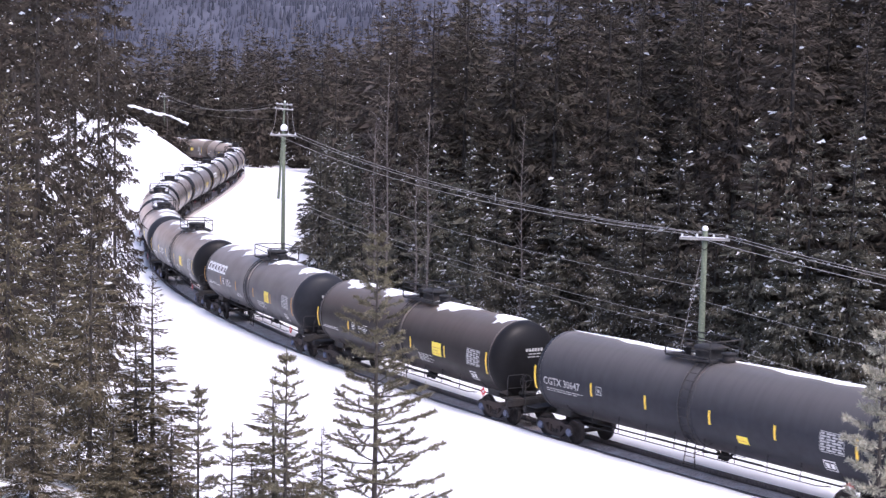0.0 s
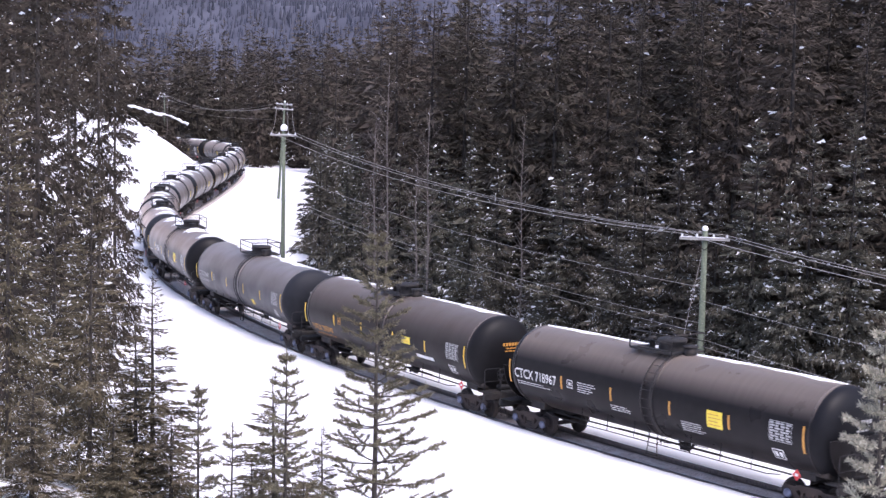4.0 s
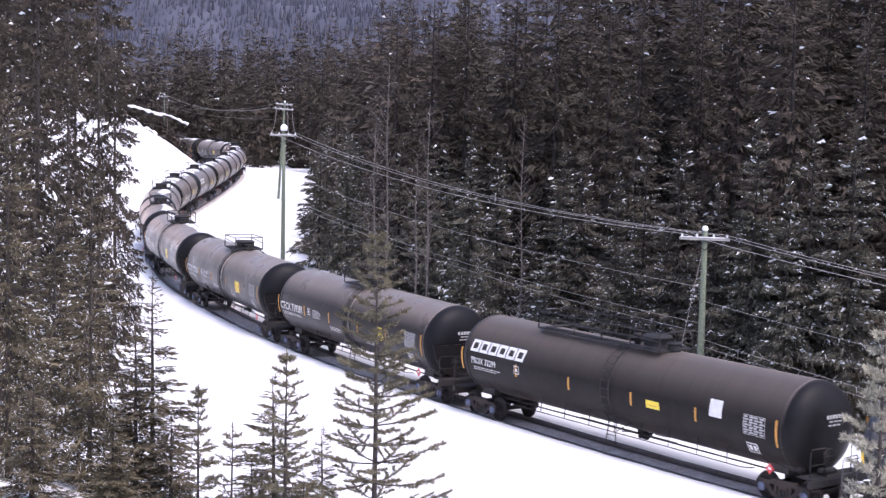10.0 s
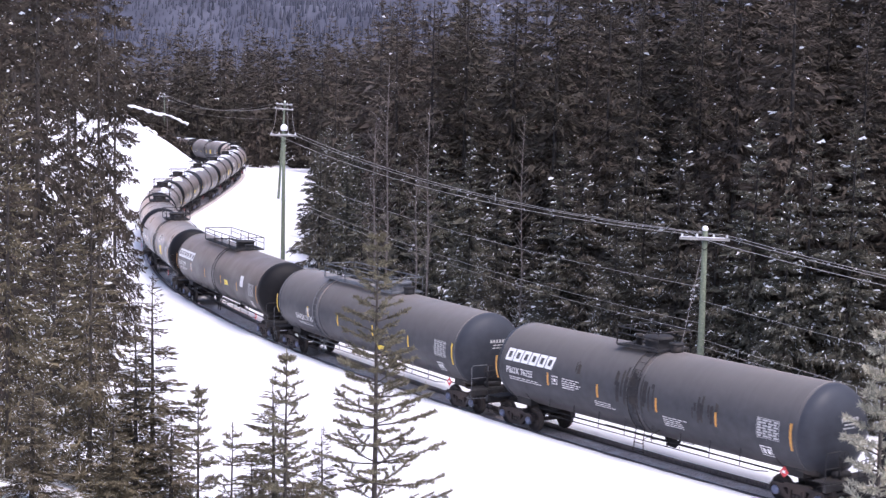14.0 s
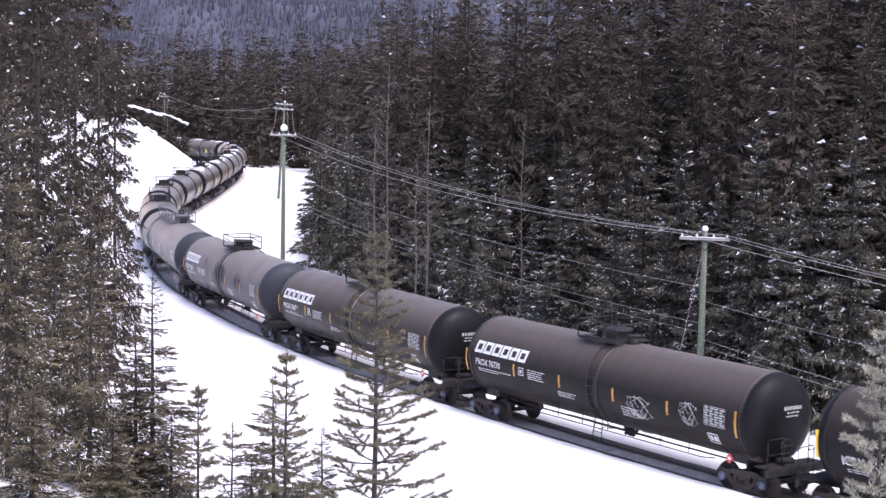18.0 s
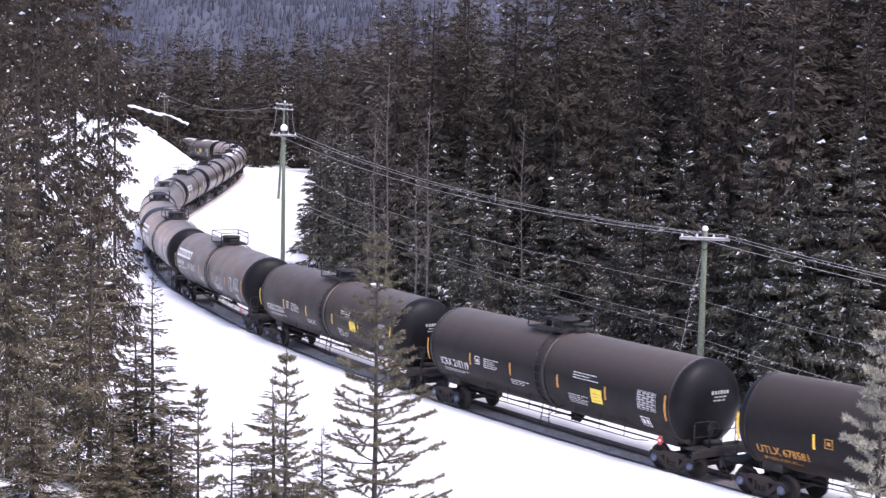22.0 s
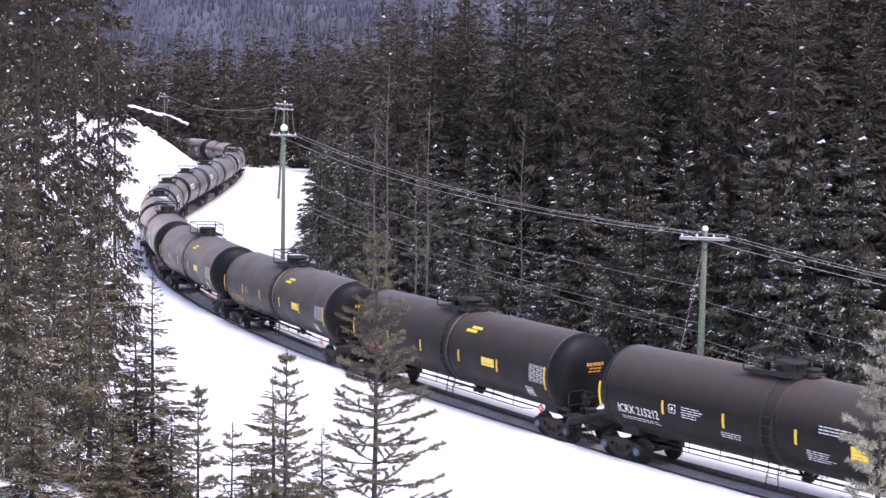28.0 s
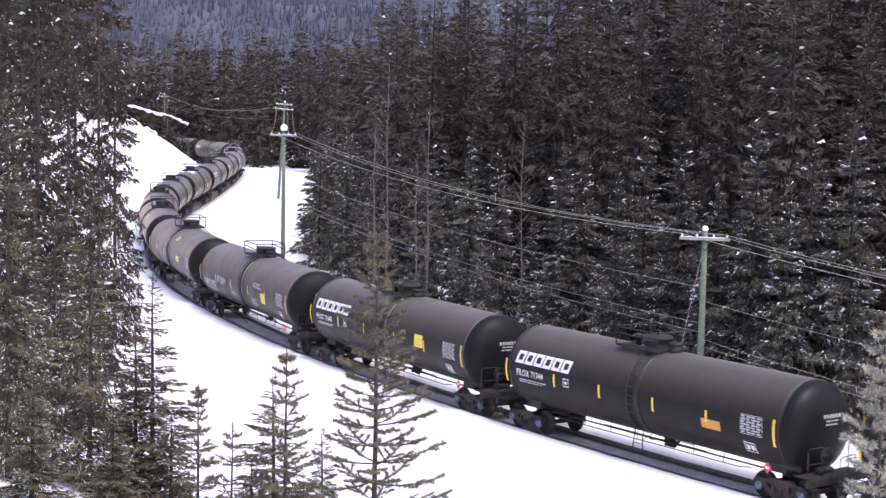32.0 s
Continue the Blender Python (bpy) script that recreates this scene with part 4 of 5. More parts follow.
def ladder_mesh(x, sd):
    """Curved side ladder from the top platform to a hanging step."""
    runs = []
    for dx in (-.22, .22):
        pts = []
        for k in range(15):
            w = math.radians(72 - 118 * k / 14)
            pts.append((x + dx, sd * math.cos(w) * (R_TANK + .09), Z_TANK + math.sin(w) * (R_TANK + .09)))
        pts += [(x + dx, sd * 1.22, .95), (x + dx * 1.3, sd * 1.26, .48)]
        runs.append((pts, .02))
    for k in range(11):
        w = math.radians(68 - 112 * k / 10)
        p = (sd * math.cos(w) * (R_TANK + .09), Z_TANK + math.sin(w) * (R_TANK + .09))
        runs.append(([(x - .22, *p), (x + .22, *p)], .013))
    for z in (1.1, .80, .50):
        runs.append(([(x - .26, sd * 1.24, z), (x + .26, sd * 1.24, z)], .013))
    runs.append(([(x - .22, sd * 1.22, .95), (x - 1.0, sd * 1.15, 1.45)], .014))
    return tubes_mesh("ladder", runs, IRON, 6)


def band_mesh(material):
    me = lathe_mesh("tank_band", [(-.36, R_TANK), (-.35, R_TANK + .014), (-.26, R_TANK + .014), (-.25, R_TANK + .004), (.25, R_TANK + .004), (.26, R_TANK + .014), (.35, R_TANK + .014), (.36, R_TANK)], material, "x", 40)
    me.transform(Matrix.Translation((0, 0, Z_TANK)))
    return me


def platform_mesh(x0, x1):
    """Grated walkway frame round the fittings: a flat ring with a turned-down rim."""
    z, bm = Z_TANK + R_TANK, bmesh.new()
    loops = []
    for (a, c, w), zz in (((x0 + .32, x1 - .32, .50), z + .05), ((x0, x1, .80), z + .05), ((x0, x1, .80), z - .02), ((x0 + .03, x1 - .03, .77), z - .02), ((x0 + .03, x1 - .03, .77), z + .02), ((x0 + .32, x1 - .32, .50), z + .02)):
        loops.append([bm.verts.new(p) for p in ((a, -w, zz), (c, -w, zz), (c, w, zz), (a, w, zz))])
    for i in range(6):
        p, q = loops[i], loops[(i + 1) % 6]
        for k in range(4):
            bm.faces.new((p[k], p[(k + 1) % 4], q[(k + 1) % 4], q[k]))
    return from_bm("platform", bm, IRON)


def board_mesh(x0, x1):
    return boxes_mesh("running_board", [(x0 + .34, -.05, -.018, x1 - .34, .05, .018)], IRON, .006)


def platform_rail_mesh(x0, x1):
    z, r = Z_TANK + R_TANK + .03, .026
    runs = []
    for sd in (1, -1):
        y = .80 * sd
        runs += [([(x0, y, z), (x0, y, z + .66), (x1, y, z + .66), (x1, y, z)], r), ([(x0, y, z + .35), (x1, y, z + .45)], r * .8)]
        if x1 - x0 > 3:
            k = x0 + 1.6
            while k < x1 - .8:
                runs.append(([(k, y, z), (k, y, z + .66)], r))
                k += 1.6
    for x in (x0, x1):
        runs += [([(x, -.80, z + .66), (x, .80, z + .66)], r)]
    return tubes_mesh("handrail", runs, IRON, 6)


def dome_mesh(x):
    me = lathe_mesh("valve_housing", [(0, .56), (.05, .58), (.10, .50), (.46, .50), (.48, .55), (.54, .55), (.58, .48), (.62, .1)], IRON, "z", 24)
    me.transform(Matrix.Translation((x, 0, Z_TANK + R_TANK - .12)))
    return me


def fittings_mesh(x):
    z = Z_TANK + R_TANK - .08
    runs = [([(x - 1.0, .05, z), (x - 1.0, .05, z + .34)], .24), ([(x - 1.0, .05, z + .34), (x - 1.0, .05, z + .40)], .28), ]
    return tubes_mesh("manway", runs, IRON, 12)


def vent_mesh(x):
    z = Z_TANK + R_TANK - .08
    return tubes_mesh("vent_valve", [([(x + .95, .1, z), (x + .95, .1, z + .36), (x + .95, .1, z + .38), (x + .95, .1, z + .5)], [.11, .11, .15, .15])], IRON, 12)


def outlet_mesh():
    z = Z_TANK - R_TANK
    runs = [([(-.5, 0, z + .1), (-.5, 0, z - .30)], .16), ([(-.5, 0, z - .22), (-.5, .3, z - .24)], .07), ([(-.95, 0, z + .02), (-.62, 0, z - .34), (-.38, 0, z - .34), (-.05, 0, z + .02)], .06),
            ([(-.5, .2, z - .1), (-.5, 1.15, z + .05)], .02), ([(-2.6, .35, z - .10), (2.8, .35, z - .10)], .025)]
    return tubes_mesh("outlet_valve", runs, IRON, 10)


def brake_wheel_mesh(half):
    e, pts = -half + .5, []
    for k in range(17):
        w = 2 * math.pi * k / 16
        pts.append((e, .55 + .26 * math.cos(w), 1.85 + .26 * math.sin(w)))
    spokes = [([(e + .02, .55, 1.85), (e, .55 + .26 * math.cos(w), 1.85 + .26 * math.sin(w))], .012) for w in (0, 1.57, 3.14, 4.71)]
    return tubes_mesh("brake_wheel", [(pts, .016), ([(e - .02, .55, 1.85), (e + .25, .55, 1.85)], .03), ([(e + .2, .55, 1.14), (e + .2, .55, 1.95)], .03)] + spokes, IRON, 6)


def reservoir_mesh(half):
    e = half
    return tubes_mesh("brake_reservoir", [([(-e + 1.35, .75, 1.32), (-e + 1.38, .75, 1.32), (-e + 2.2, .75, 1.32), (-e + 2.23, .75, 1.32)], [.12, .2, .2, .12]), ([(-e + .95, -.2, 1.2), (-e + .95, .5, 1.25)], .12)], IRON, 14)


def shield_mesh(half, sgn):
    """Half-height plate in front of a tank head."""
    bm = bmesh.new()
    pts = [(math.cos(math.radians(w)) * 1.5, Z_TANK + math.sin(math.radians(w)) * 1.5) for w in range(180, 361, 12)]
    x = half - END + .03
    a = [bm.verts.new((x, y, z)) for y, z in pts]
    c = [bm.verts.new((x + .03, y, z)) for y, z in pts]
    bm.faces.new(a), bm.faces.new(c[::-1])
    for i in range(len(pts)):
        j = (i + 1) % len(pts)
        bm.faces.new((a[i], a[j], c[j], c[i]))
    return from_bm("head_shield", bm, TANK["black"])


def snow_cap_mesh(length, seed, wide_cap=False, few=False):
    """Patchy snow left along the crown, towards the right-hand side."""
    rng = random.Random(seed)
    V, F = [], []
    h = length / 2 - END - .7
    x, n = -h, 5
    segs = []
    while x < h:
        w = rng.uniform(1.5, 5.0) if wide_cap else rng.uniform(5, 9)
        segs.append((x, min(x + w, h)))
        x += w + (rng.uniform(.2, 2.0) if wide_cap else rng.uniform(.1, .5))
    if few:
        segs = [(-2.9, -1.7), (-.6, .9)]
    for a, c in segs:
        m = max(3, int((c - a) / .25))
        o = len(V)
        for i in range(m + 1):
            t = i / m
            wide = math.sin(math.pi * min(max(t, .04), .96)) ** .4
            mid = math.radians(84 - 6 * math.sin(t * 7 + seed))
            for k in range(n):
                u = (k / (n - 1) - .5) * 2
                w = mid - u * math.radians(26 if wide_cap else 15) * wide * (1 + .2 * math.sin(t * 23 + seed + k)) - math.radians(-2 if wide_cap else 8)
                r = R_TANK + .004 + .06 * (1 - u * u) * wide
                V.append((a + (c - a) * t, math.cos(w) * r - .0, Z_TANK + math.sin(w) * r))
        for i in range(m):
            for k in range(n - 1):
                F.append((o + i * n + k, o + i * n + k + 1, o + (i + 1) * n + k + 1, o + (i + 1) * n + k))
    me = grid_mesh("snow_cap", V, F, SNOW_CLUMP, flat=False)
    me.transform(Matrix.Scale(-1, 4, (0, 1, 0)))
    me.flip_normals()
    return me


WHEELSETS, CARS, TRUCKS = [], [], []


def flip_x(me, key):
    def make():
        c = me.copy()
        c.transform(Matrix.Rotation(math.pi, 4, "Z"))
        return c
    return cached(key, make)


def build_car(spec, s_front, length, idx):
    """One tank car; x forward, y to the left of travel, z up from the rail."""
    rng = random.Random(100 + idx)
    paint, mark, kind = spec["paint"], spec.get("mark", ""), spec.get("kind", "plain")
    L = round(length, 1)
    half = L / 2
    car = new("tank_car")
    car.empty_display_size = 1
    tagged(car, spec["label"], "tank car", group="cars of the tank train")
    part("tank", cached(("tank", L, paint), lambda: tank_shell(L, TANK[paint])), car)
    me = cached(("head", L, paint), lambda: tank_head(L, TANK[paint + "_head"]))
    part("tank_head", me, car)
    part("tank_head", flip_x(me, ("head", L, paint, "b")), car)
    lad = spec.get("ladder", 0.0)
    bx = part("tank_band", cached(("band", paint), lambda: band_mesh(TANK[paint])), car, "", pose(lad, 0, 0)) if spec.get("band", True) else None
    for e in (1, -1):
        for nm, fn in (("stub_sill", underframe_mesh), ("saddle", saddle_mesh), ("coupler", coupler_mesh), ("end_handrail", end_rail_mesh)):
            me = cached((nm, L), lambda: fn(half))
            part(nm, me if e > 0 else flip_x(me, (nm, L, "b")), car)
        if spec.get("shield"):
            me = cached(("shield", L), lambda: shield_mesh(half, 1))
            part("head_shield", me if e > 0 else flip_x(me, ("shield", L, "b")), car)
    for sd in (1, -1):
        part("safety_rail", cached(("safety", L, sd), lambda: safety_rail_mesh(half, sd)), car)
        part("ladder", cached(("ladder", lad, sd), lambda: ladder_mesh(lad, sd)), car)
    p0, p1 = spec.get("platform", (-.4, 1.8))
    dome = spec.get("dome", .4)
    part("platform", cached(("platform", p0, p1), lambda: platform_mesh(p0, p1)), car)
    for y in (-.70, -.58, .58, .70):
        part("running_board", cached(("board", p0, p1), lambda: board_mesh(p0, p1)), car, "", pose(0, y, Z_TANK + R_TANK + .07))
    part("handrail", cached(("hrail", p0, p1), lambda: platform_rail_mesh(p0, p1)), car)
    part("valve_housing", cached(("dome", dome), lambda: dome_mesh(dome)), car)
    part("manway", cached(("manway", dome), lambda: fittings_mesh(dome)), car)
    part("vent_valve", cached(("vent", dome), lambda: vent_mesh(dome)), car)
    part("outlet_valve", cached("outlet", outlet_mesh), car)
    part("brake_wheel", cached(("bwheel", L), lambda: brake_wheel_mesh(half)), car)
    part("brake_reservoir", cached(("reservoir", L), lambda: reservoir_mesh(half)), car)
    # reflectors and lettering on both flanks
    xs = half - 1.35
    n = spec.get("stripes", 6)
    col = {"y": YELLOW, "o": ORANGE}[spec.get("stripe", "y")]
    for sd in (1, -1):
        for i in range(n):
            x = xs - 2 * xs * i / (n - 1) + (0, 0, .35, .42, .7, .55)[i] * sd if n == 6 else xs - 2 * xs * i / (n - 1)
            tall = i in (0, n - 1)
            hh = (.46 if tall else .25)
            me = cached(("stripe", tall, sd, col.name), lambda: decal("reflector", [(-.05, -hh, .05, hh)], col, 0, 2.42, sd))
            part("reflector", me, car, "", pose(x, 0, 0))
        start = sd * (xs - .30)
        ink = {"w": WHITE, "o": ORANGE, "g": GREYMARK}[spec.get("ink", "w")]
        lw = spec.get("logo_w", 3.4)
        if kind == "logo":
            part("logo", cached(("logo", sd, lw), lambda: decal("logo", block_logo(lw), LOGO, 0, 2.80, sd, .013)), car, "white block-shaped company mark", pose(start - sd * .25, 0, 0))
            zt, size, width, inset = 2.32, .36, 1.65, .35
        else:
            zt, size, width, inset = spec.get("text", (2.24, .52, 2.55, 0))
        if mark:
            part("lettering", text_decal(mark, size, ink, start - sd * inset, zt, sd, width), car)
        part("fine_print", decal("fine_print", fine_print(2.2, 2, rng), ink, start - sd * (inset + .15), zt - .16, sd), car)
        if spec.get("notes", True):
            part("fine_print", decal("fine_print", fine_print(1.1, 5, rng), ink, sd * (xs - 4.1), 2.55, sd), car)
            part("fine_print", decal("fine_print", fine_print(1.2, 3, rng), ink, sd * (xs - 5.9), 2.0, sd), car)
            part("fine_print", decal("fine_print", fine_print(1.3, 5, rng), ink, sd * (xs - 9.6), 2.05, sd), car)
        if spec.get("top_print"):
            part("fine_print", decal("fine_print", fine_print(1.5, 3, rng, .10), ink, sd * -2.1, 2.92, sd), car)
        part("stencil_box", decal("stencil_box", [(0, 0, .32, .03), (0, .29, .32, .32), (0, 0, .03, .32), (.29, 0, .32, .32), (.1, .1, .22, .22)], ink, sd * (xs - 3.5), 2.28, sd), car)
        part("stencil_box", decal("stencil_box", [(0, 0, .5, .04), (0, .38, .5, .42), (0, 0, .04, .42), (.46, 0, .5, .42), (.08, .1, .22, .32), (.28, .1, .42, .32)], WHITE, sd * (-xs + 2.0 + .5 * (sd < 0)), 1.55, sd), car)
        rows = [(0, .66, 1.0, .68), (0, 0, 1.0, .02), (0, 0, .02, .68), (.98, 0, 1.0, .68)]
        rows += [(.04 + .235 * c, .05 + .088 * r, .04 + .235 * c + .15 + .06 * ((r * 3 + c) % 2), .05 + .088 * r + .062) for r in range(7) for c in range(4)]
        part("data_panel", decal("data_panel", rows, GREYMARK, sd * (-xs + (1.6 if spec.get("flash") else 2.05)), 2.18, sd), car)
        for px, pz, w, h, pm in spec.get("placards", ((-3.0, 2.15, .75, .58, "p"),)):
            me = decal("placard", [(0, 0, w, h)], {"p": PLACARD, "w": WHITE, "o": ORANGE}[pm], sd * px, pz, sd)
            pl = part("placard", me, car)
            if pm == "p":
                part("fine_print", decal("fine_print", [(.08, .1 + .12 * k, w - .1 - .1 * (k % 2), .125 + .12 * k) for k in range(int((h - .12) / .12))], ORANGE, sd * px, pz, sd, .013), pl)
        if spec.get("flash"):
            part("colour_flash", decal("colour_flash", [(0, 0, .75, .14), (.25, .18, 1.0, .32)], PLACARD, sd * -1.3, 3.45, sd), car)
        # hazard diamond on a bracket at the trailing corner
        dm = cached(("diamond", L, sd), lambda: grid_mesh("hazard_diamond", [(-half + 2.2 + a, sd * (1.47 + b), 1.22 + c) for b in (0, .02) for a, c in ((0, -.19), (.19, 0), (0, .19), (-.19, 0))], [(0, 1, 2, 3), (7, 6, 5, 4), (0, 4, 5, 1), (1, 5, 6, 2), (2, 6, 7, 3), (3, 7, 4, 0)], RED))
        hd = part("hazard_diamond", dm, car, "red and white diamond placard")
        part("fine_print", cached(("dmark", L, sd), lambda: grid_mesh("fine_print", [(-half + 2.2 + a, sd * 1.494, 1.22 + c) for a, c in ((-.07, -.04), (.07, -.04), (.07, .05), (-.07, .05))], [(0, 1, 2, 3)], WHITE)), hd)
    # marks on the trailing head
    x = -half + END - .02
    hm = [(x - .0, y0, 2.95 - .12 * k, y1) for k, (y0, y1) in enumerate(((-.5, .3), (-.4, .2), (-.35, .1)))]
    V, F = [], []
    for k, (a, y0, z, y1) in enumerate(hm):
        yy = y0
        while yy < y1:
            o = len(V)
            w = .10 if k == 0 else .16
            V += [(a, yy, z), (a, yy + w, z), (a, yy + w, z + (.13 if k == 0 else .05)), (a, yy, z + (.13 if k == 0 else .05))]
            F.append((o + 3, o + 2, o + 1, o))
            yy += w + .04
    tagged(part("head_stencil", grid_mesh("head_stencil", V, F, ink if ink is ORANGE else GREYMARK), car), kind="stuff")
    if spec.get("graffiti"):
        runs = []
        for bx0, bz, w in ((-2.2, 1.75, 1.3), (-4.9, 1.95, .9)):
            for k in range(5):
                pts = []
                for j in range(7):
                    vx = (k * .14 + .25 * math.sin(j * 1.9 + k * 2.1)) * w
                    vz = .45 + .42 * math.sin(j * 1.1 + k * 1.7)
                    pts.append(wrap(bx0, vx, bz, vz, 1, .008))
                runs.append((pts, .009))
        part("graffiti", tubes_mesh("graffiti", runs, WHITE, 4), car, "scrawled white spray-paint lines")
    for k, (rx, rz, w, h) in enumerate(spec.get("stains", ())):
        runs, x = [], 0.0
        while x < w:
            n = rng.uniform(.04, .13)
            mid = 1 - abs(2 * x / w - 1)
            runs.append((x, h * rng.uniform(0, .75 - .5 * mid), min(x + n, w), h * rng.uniform(.55 + .25 * mid, 1.0)))
            x += n * (1 if rng.random() < .5 + .5 * mid else 1.8)
        tagged(part("stain", decal("stain", runs, IRON, rx, rz, 1, .006), car, "dark oily spill with ragged runs"), kind="stuff")
    if spec.get("snow"):
        part("snow_cap", snow_cap_mesh(L, idx, idx < len(AHEAD), spec["snow"] == "few"), car, "patches of snow on the crown")
    if paint == "grey" and not spec.get("stains"):
        for ob in car.children:
            if ob.name.split(".")[0] in ("platform", "handrail", "ladder", "safety_rail", "end_handrail", "running_board", "valve_housing"):
                ob.material_slots[0].link = "OBJECT"
                ob.material_slots[0].material = GREY_IRON
    for ob in car.children_recursive:
        if ob.name.split(".")[0] in ("fine_print", "data_panel"):
            tagged(ob, kind="stuff")
    tc = L - 4.1
    for sg in (1, -1):
        TRUCKS.append((build_truck(car, sg * tc / 2), idx, sg))
    CARS.append((car, s_front, L, tc))
    return car


BLACK = "black steel tank car with dusty crown, coupled in the train"
P_LONG, CT = (-3.4, .6), ((-3.0, 2.1, .75, .6, "p"),)
SPECS = [
    # cars named from the first one to pass close by
    (dict(paint="slate", mark="CGTX 30647", text=(2.26, .40, 2.1, .2), ink="g", snow=True, placards=((-2.4, 1.75, .5, .3, "p"),), notes=False, label="slate-grey steel tank car with snow along its crown"), 151.64),
    (dict(paint="brown", mark="UTLX 205947", notes=False, text=(1.72, .44, 2.1, .35), ink="o", snow=True, placards=((-1.9, 2.3, .8, .32, "p"), (-3.1, 1.85, 1.5, .16, "w")), label="brown-black tank car with orange lettering and snow on top"), 132.74),
    (dict(paint="black", mark="CTCX 718967", stripe="o", shield=True, placards=CT, snow=True, label="glossy black tank car with white lettering and yellow placard"), 114.49),
    (dict(paint="black", mark="CTCX 720263", stripe="o", shield=True, placards=CT, label="glossy black tank car with white lettering and yellow placard"), 95.94),
    (dict(paint="black", mark="CTCX 719381", stripe="o", shield=True, placards=CT, label="glossy black tank car with white lettering and yellow placard"), 77.76),
    (dict(paint="brown", mark="PROX 32299", kind="logo", logo_w=3.55, stripe="o", platform=(-2.0, 5.0), dome=-1.0, band=False, placards=((-2.2, 2.25, .7, .28, "p"), (-5.4, 2.5, .6, .6, "w")), notes=False, label="dull black tank car with large white company mark"), 59.40),
    (dict(paint="grey", mark="SHQX 5120", text=(1.95, .40, 1.9, 1.9), platform=(-1.8, 5.2), dome=-1.1, ladder=4.6, placards=((-1.4, 1.55, .9, .35, "p"),), notes=False, label="light grey steel tank car with a long top walkway"), 38.64),
    (dict(paint="grey", mark="PROX 76255", kind="logo", logo_w=2.95, stripe="o", placards=(), stains=((1.05, 1.9, 2.1, 1.7), (-3.0, 2.0, .55, 1.15), (-3.75, 2.15, .5, .9), (3.3, 2.7, .35, .7)), label="grey tank car with white company mark and dark spills"), 17.59),
    (dict(paint="brown", mark="PROX 76671", kind="logo", stripe="o", placards=(), label="dull black tank car with large white company mark"), -1.28),
    (dict(paint="brown", mark="PROX 76770", kind="logo", stripe="o", placards=(), graffiti=True, label="dull black tank car with company mark and white graffiti"), -19.95),
    (dict(paint="matte", mark="ICRX 215521", text=(1.92, .46, 2.05, .6), top_print=True, placards=((-3.1, 2.1, .65, .55, "p"),), snow="few", label="black tank car with white lettering and traces of snow"), -38.65),
    (dict(paint="worn", mark="ICRX 215119", text=(1.92, .46, 2.05, .6), top_print=True, stripe="o", placards=((-3.15, 1.95, .65, .55, "p"),), label="black tank car with white lettering and yellow placard"), -57.11),
    (dict(paint="matte", mark="UTLX 678581", notes=False, text=(1.68, .44, 2.1, .4), ink="o", flash=True, placards=((-2.9, 2.3, .9, .34, "p"),), label="brown-black tank car with orange lettering and yellow flash"), -75.55),
    (dict(paint="matte", mark="UTLX 678611", notes=False, text=(1.68, .44, 2.1, .4), ink="o", flash=True, placards=((-2.9, 2.3, .9, .34, "p"),), label="brown-black tank car with orange lettering and yellow flash"), -93.66),
    (dict(paint="matte", mark="UTLX 678525", notes=False, text=(1.68, .44, 2.1, .4), ink="o", flash=True, placards=((-2.9, 2.3, .9, .34, "p"),), label="brown-black tank car with orange lettering and yellow flash"), -111.71),
    (dict(paint="worn", mark="ICRX 215212", text=(1.92, .46, 2.05, .6), top_print=True, placards=((-3.4, 2.0, .65, .55, "p"),), label="black tank car with white lettering and yellow placard"), -130.06),
    (dict(paint="worn", mark="PROX 71643", kind="logo", placards=((-2.9, 2.3, .7, .55, "p"),), notes=False, label="dull black tank car with white company mark and placard"), -148.71),
    (dict(paint="worn", mark="PROX 71744", kind="logo", logo_w=3.3, placards=((-3.5, 2.05, .9, .34, "o"),), notes=False, label="dull black tank car with white company mark, orange panel"), -166.08),
    (dict(paint="black", label=BLACK), -183.57),
]
# tan: dusty cars whose sunlit look on the far curve is put into the paint
AHEAD = ["brown", "slate", "brown", "slate", "slate", "black", "slate", "brown", "slate", "slate", "black", "tan", "tan", "brown", "slate"]


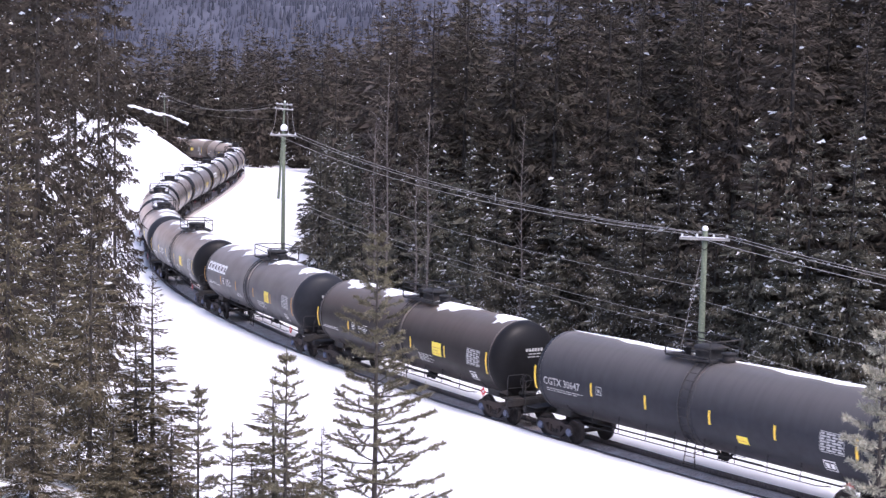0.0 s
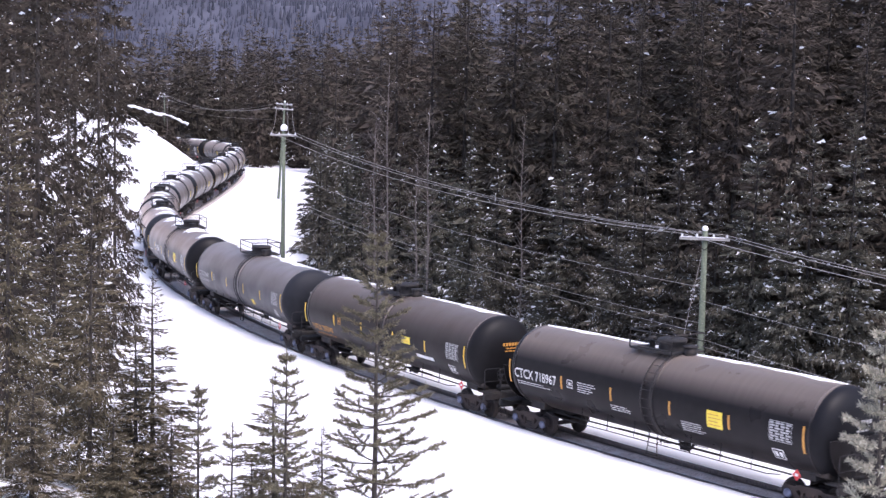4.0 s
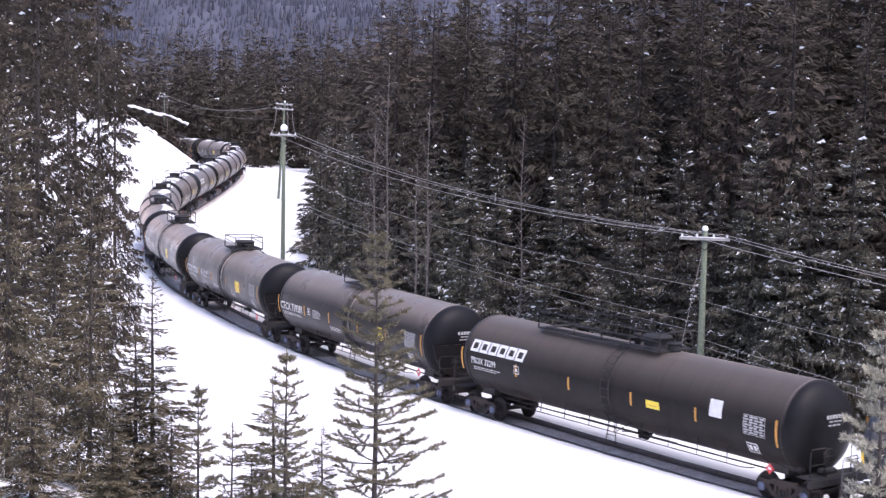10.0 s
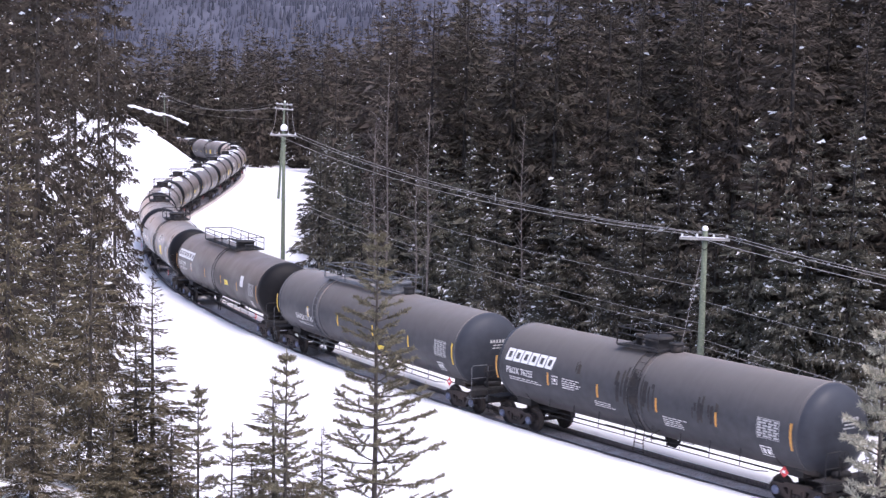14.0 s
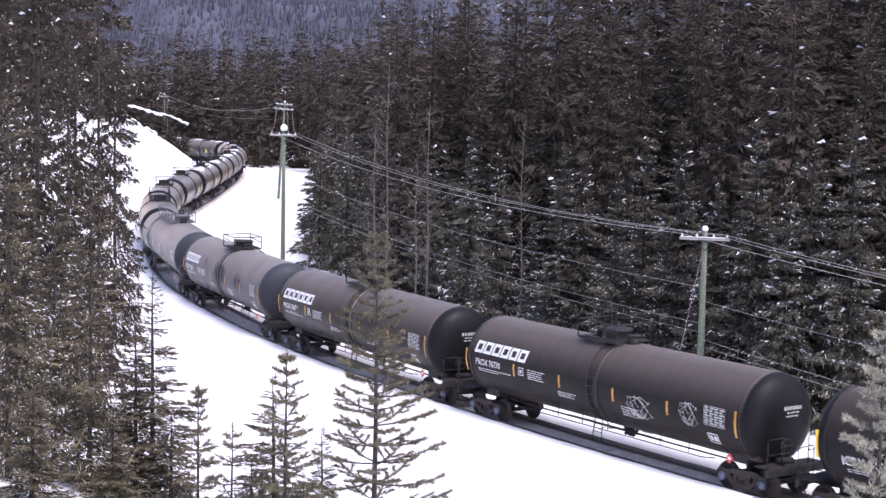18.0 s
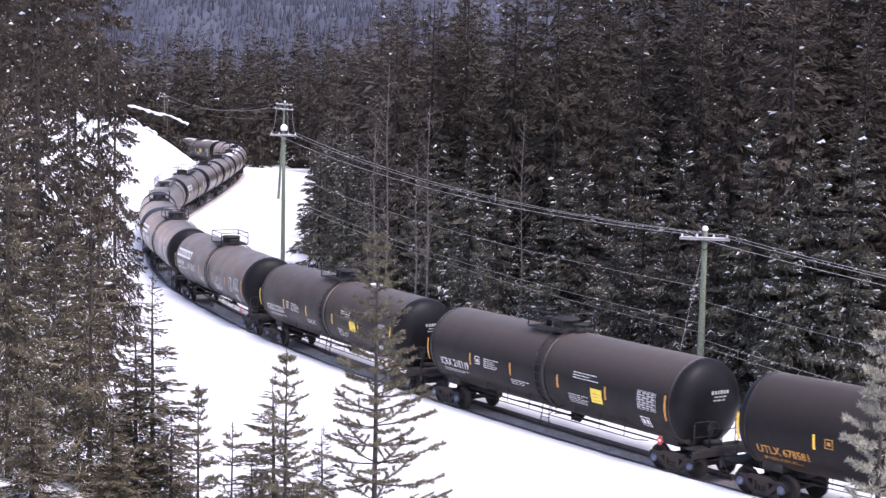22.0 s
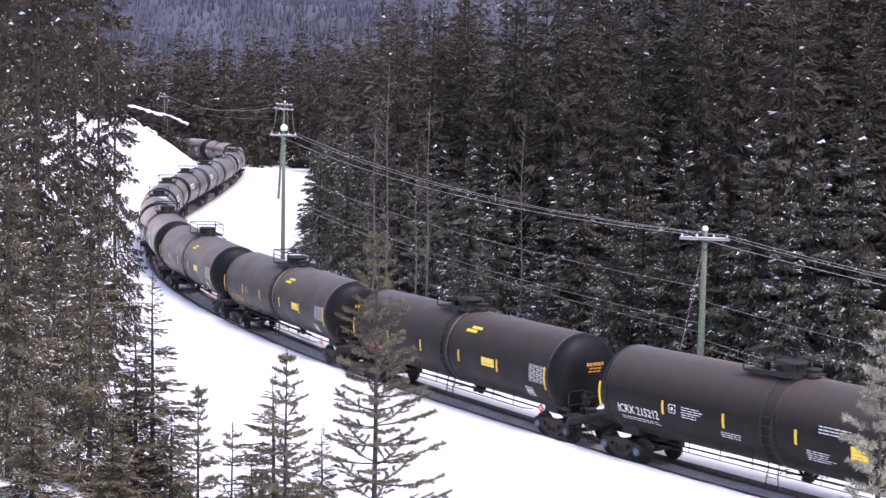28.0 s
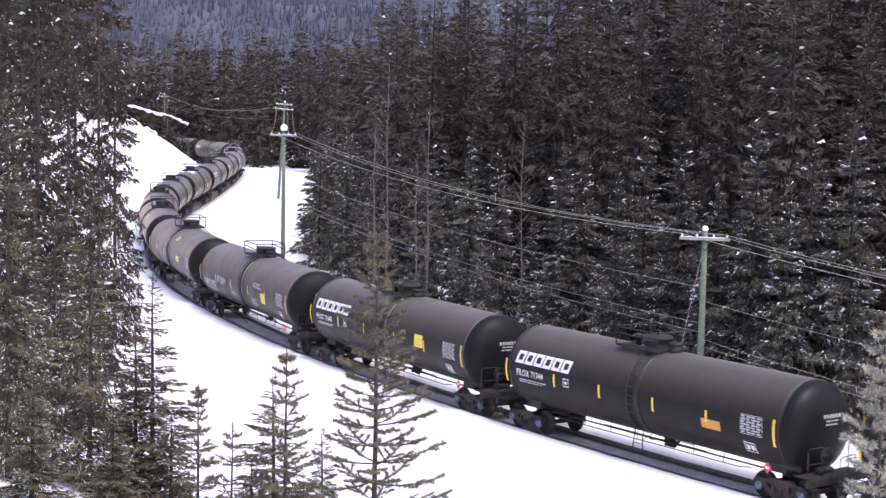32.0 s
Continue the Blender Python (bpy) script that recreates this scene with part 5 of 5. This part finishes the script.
def travel(t):
    """Metres run since 16 s; the train slowly gathers speed."""
    u = (t - 16) / 16
    return 16 * (9.9228 * u + 0.2112 * u * u + 0.0650 * u ** 3)


def build_train():
    front = SPECS[0][1]
    rows = []
    for k, paint in enumerate(AHEAD):
        front += 18.4
        rows.append((dict(paint=paint, snow=True, platform=(-1.7, .9), dome=-.5, stripe="yo"[k % 2], kind="logo" if k in (1, 7) else "plain", notes=k < 3,
                          label={"brown": "brown-black tank car with snow on its crown", "grey": "grey tank car with snow on its crown", "tan": "dusty tan tank car, sunlight put into its colour",
                                 "slate": "slate-grey tank car with snow on its crown", "black": "black tank car with snow on its crown"}[paint]), front))
    allc = rows[::-1] + SPECS
    for i, (spec, s) in enumerate(allc):
        nxt = allc[i + 1][1] if i + 1 < len(allc) else s - 18.2
        build_car(spec, s, s - nxt, i)


build_train()


# ---- what moves ----
def motions():
    times = [0.5 * k for k in range(65)]
    yaw = {}
    for i, (car, s0, L, tc) in enumerate(CARS):
        rows = []
        for t in times:
            s = s0 + travel(t) - L / 2
            a, b = on_line(s + tc / 2), on_line(s - tc / 2)
            d = a - b
            h, p = math.atan2(d[1], d[0]), math.atan2(d[2], math.hypot(d[0], d[1]))
            m = (a + b) / 2
            rows.append((t, Matrix.Translation(m) @ Matrix.Rotation(h, 4, "Z") @ Matrix.Rotation(-p, 4, "Y")))
            yaw[i, t] = (s, tc, h)
        walk(car, rows)
    for truck, i, sg in TRUCKS:
        rows = []
        for t in times[::2]:
            s, tc, h = yaw[i, t]
            own = math.pi / 2 - np.interp(s + sg * tc / 2, LINE_S, LINE_H)
            turn = (own - h + math.pi) % (2 * math.pi) - math.pi
            rows.append((t, Matrix.Translation((sg * tc / 2, 0, 0)) @ Matrix.Rotation(turn, 4, "Z")))
        walk(truck, rows)
    steps = [k / 15 for k in range(481)]
    turns = [(travel(t) - travel(0)) / .455 for t in steps]
    for w in WHEELSETS:
        x = w.location.x
        walk(w, [(t, Matrix.Translation((x, 0, .455)) @ Matrix.Rotation(a, 4, "Y")) for t, a in zip(steps, turns)])


motions()
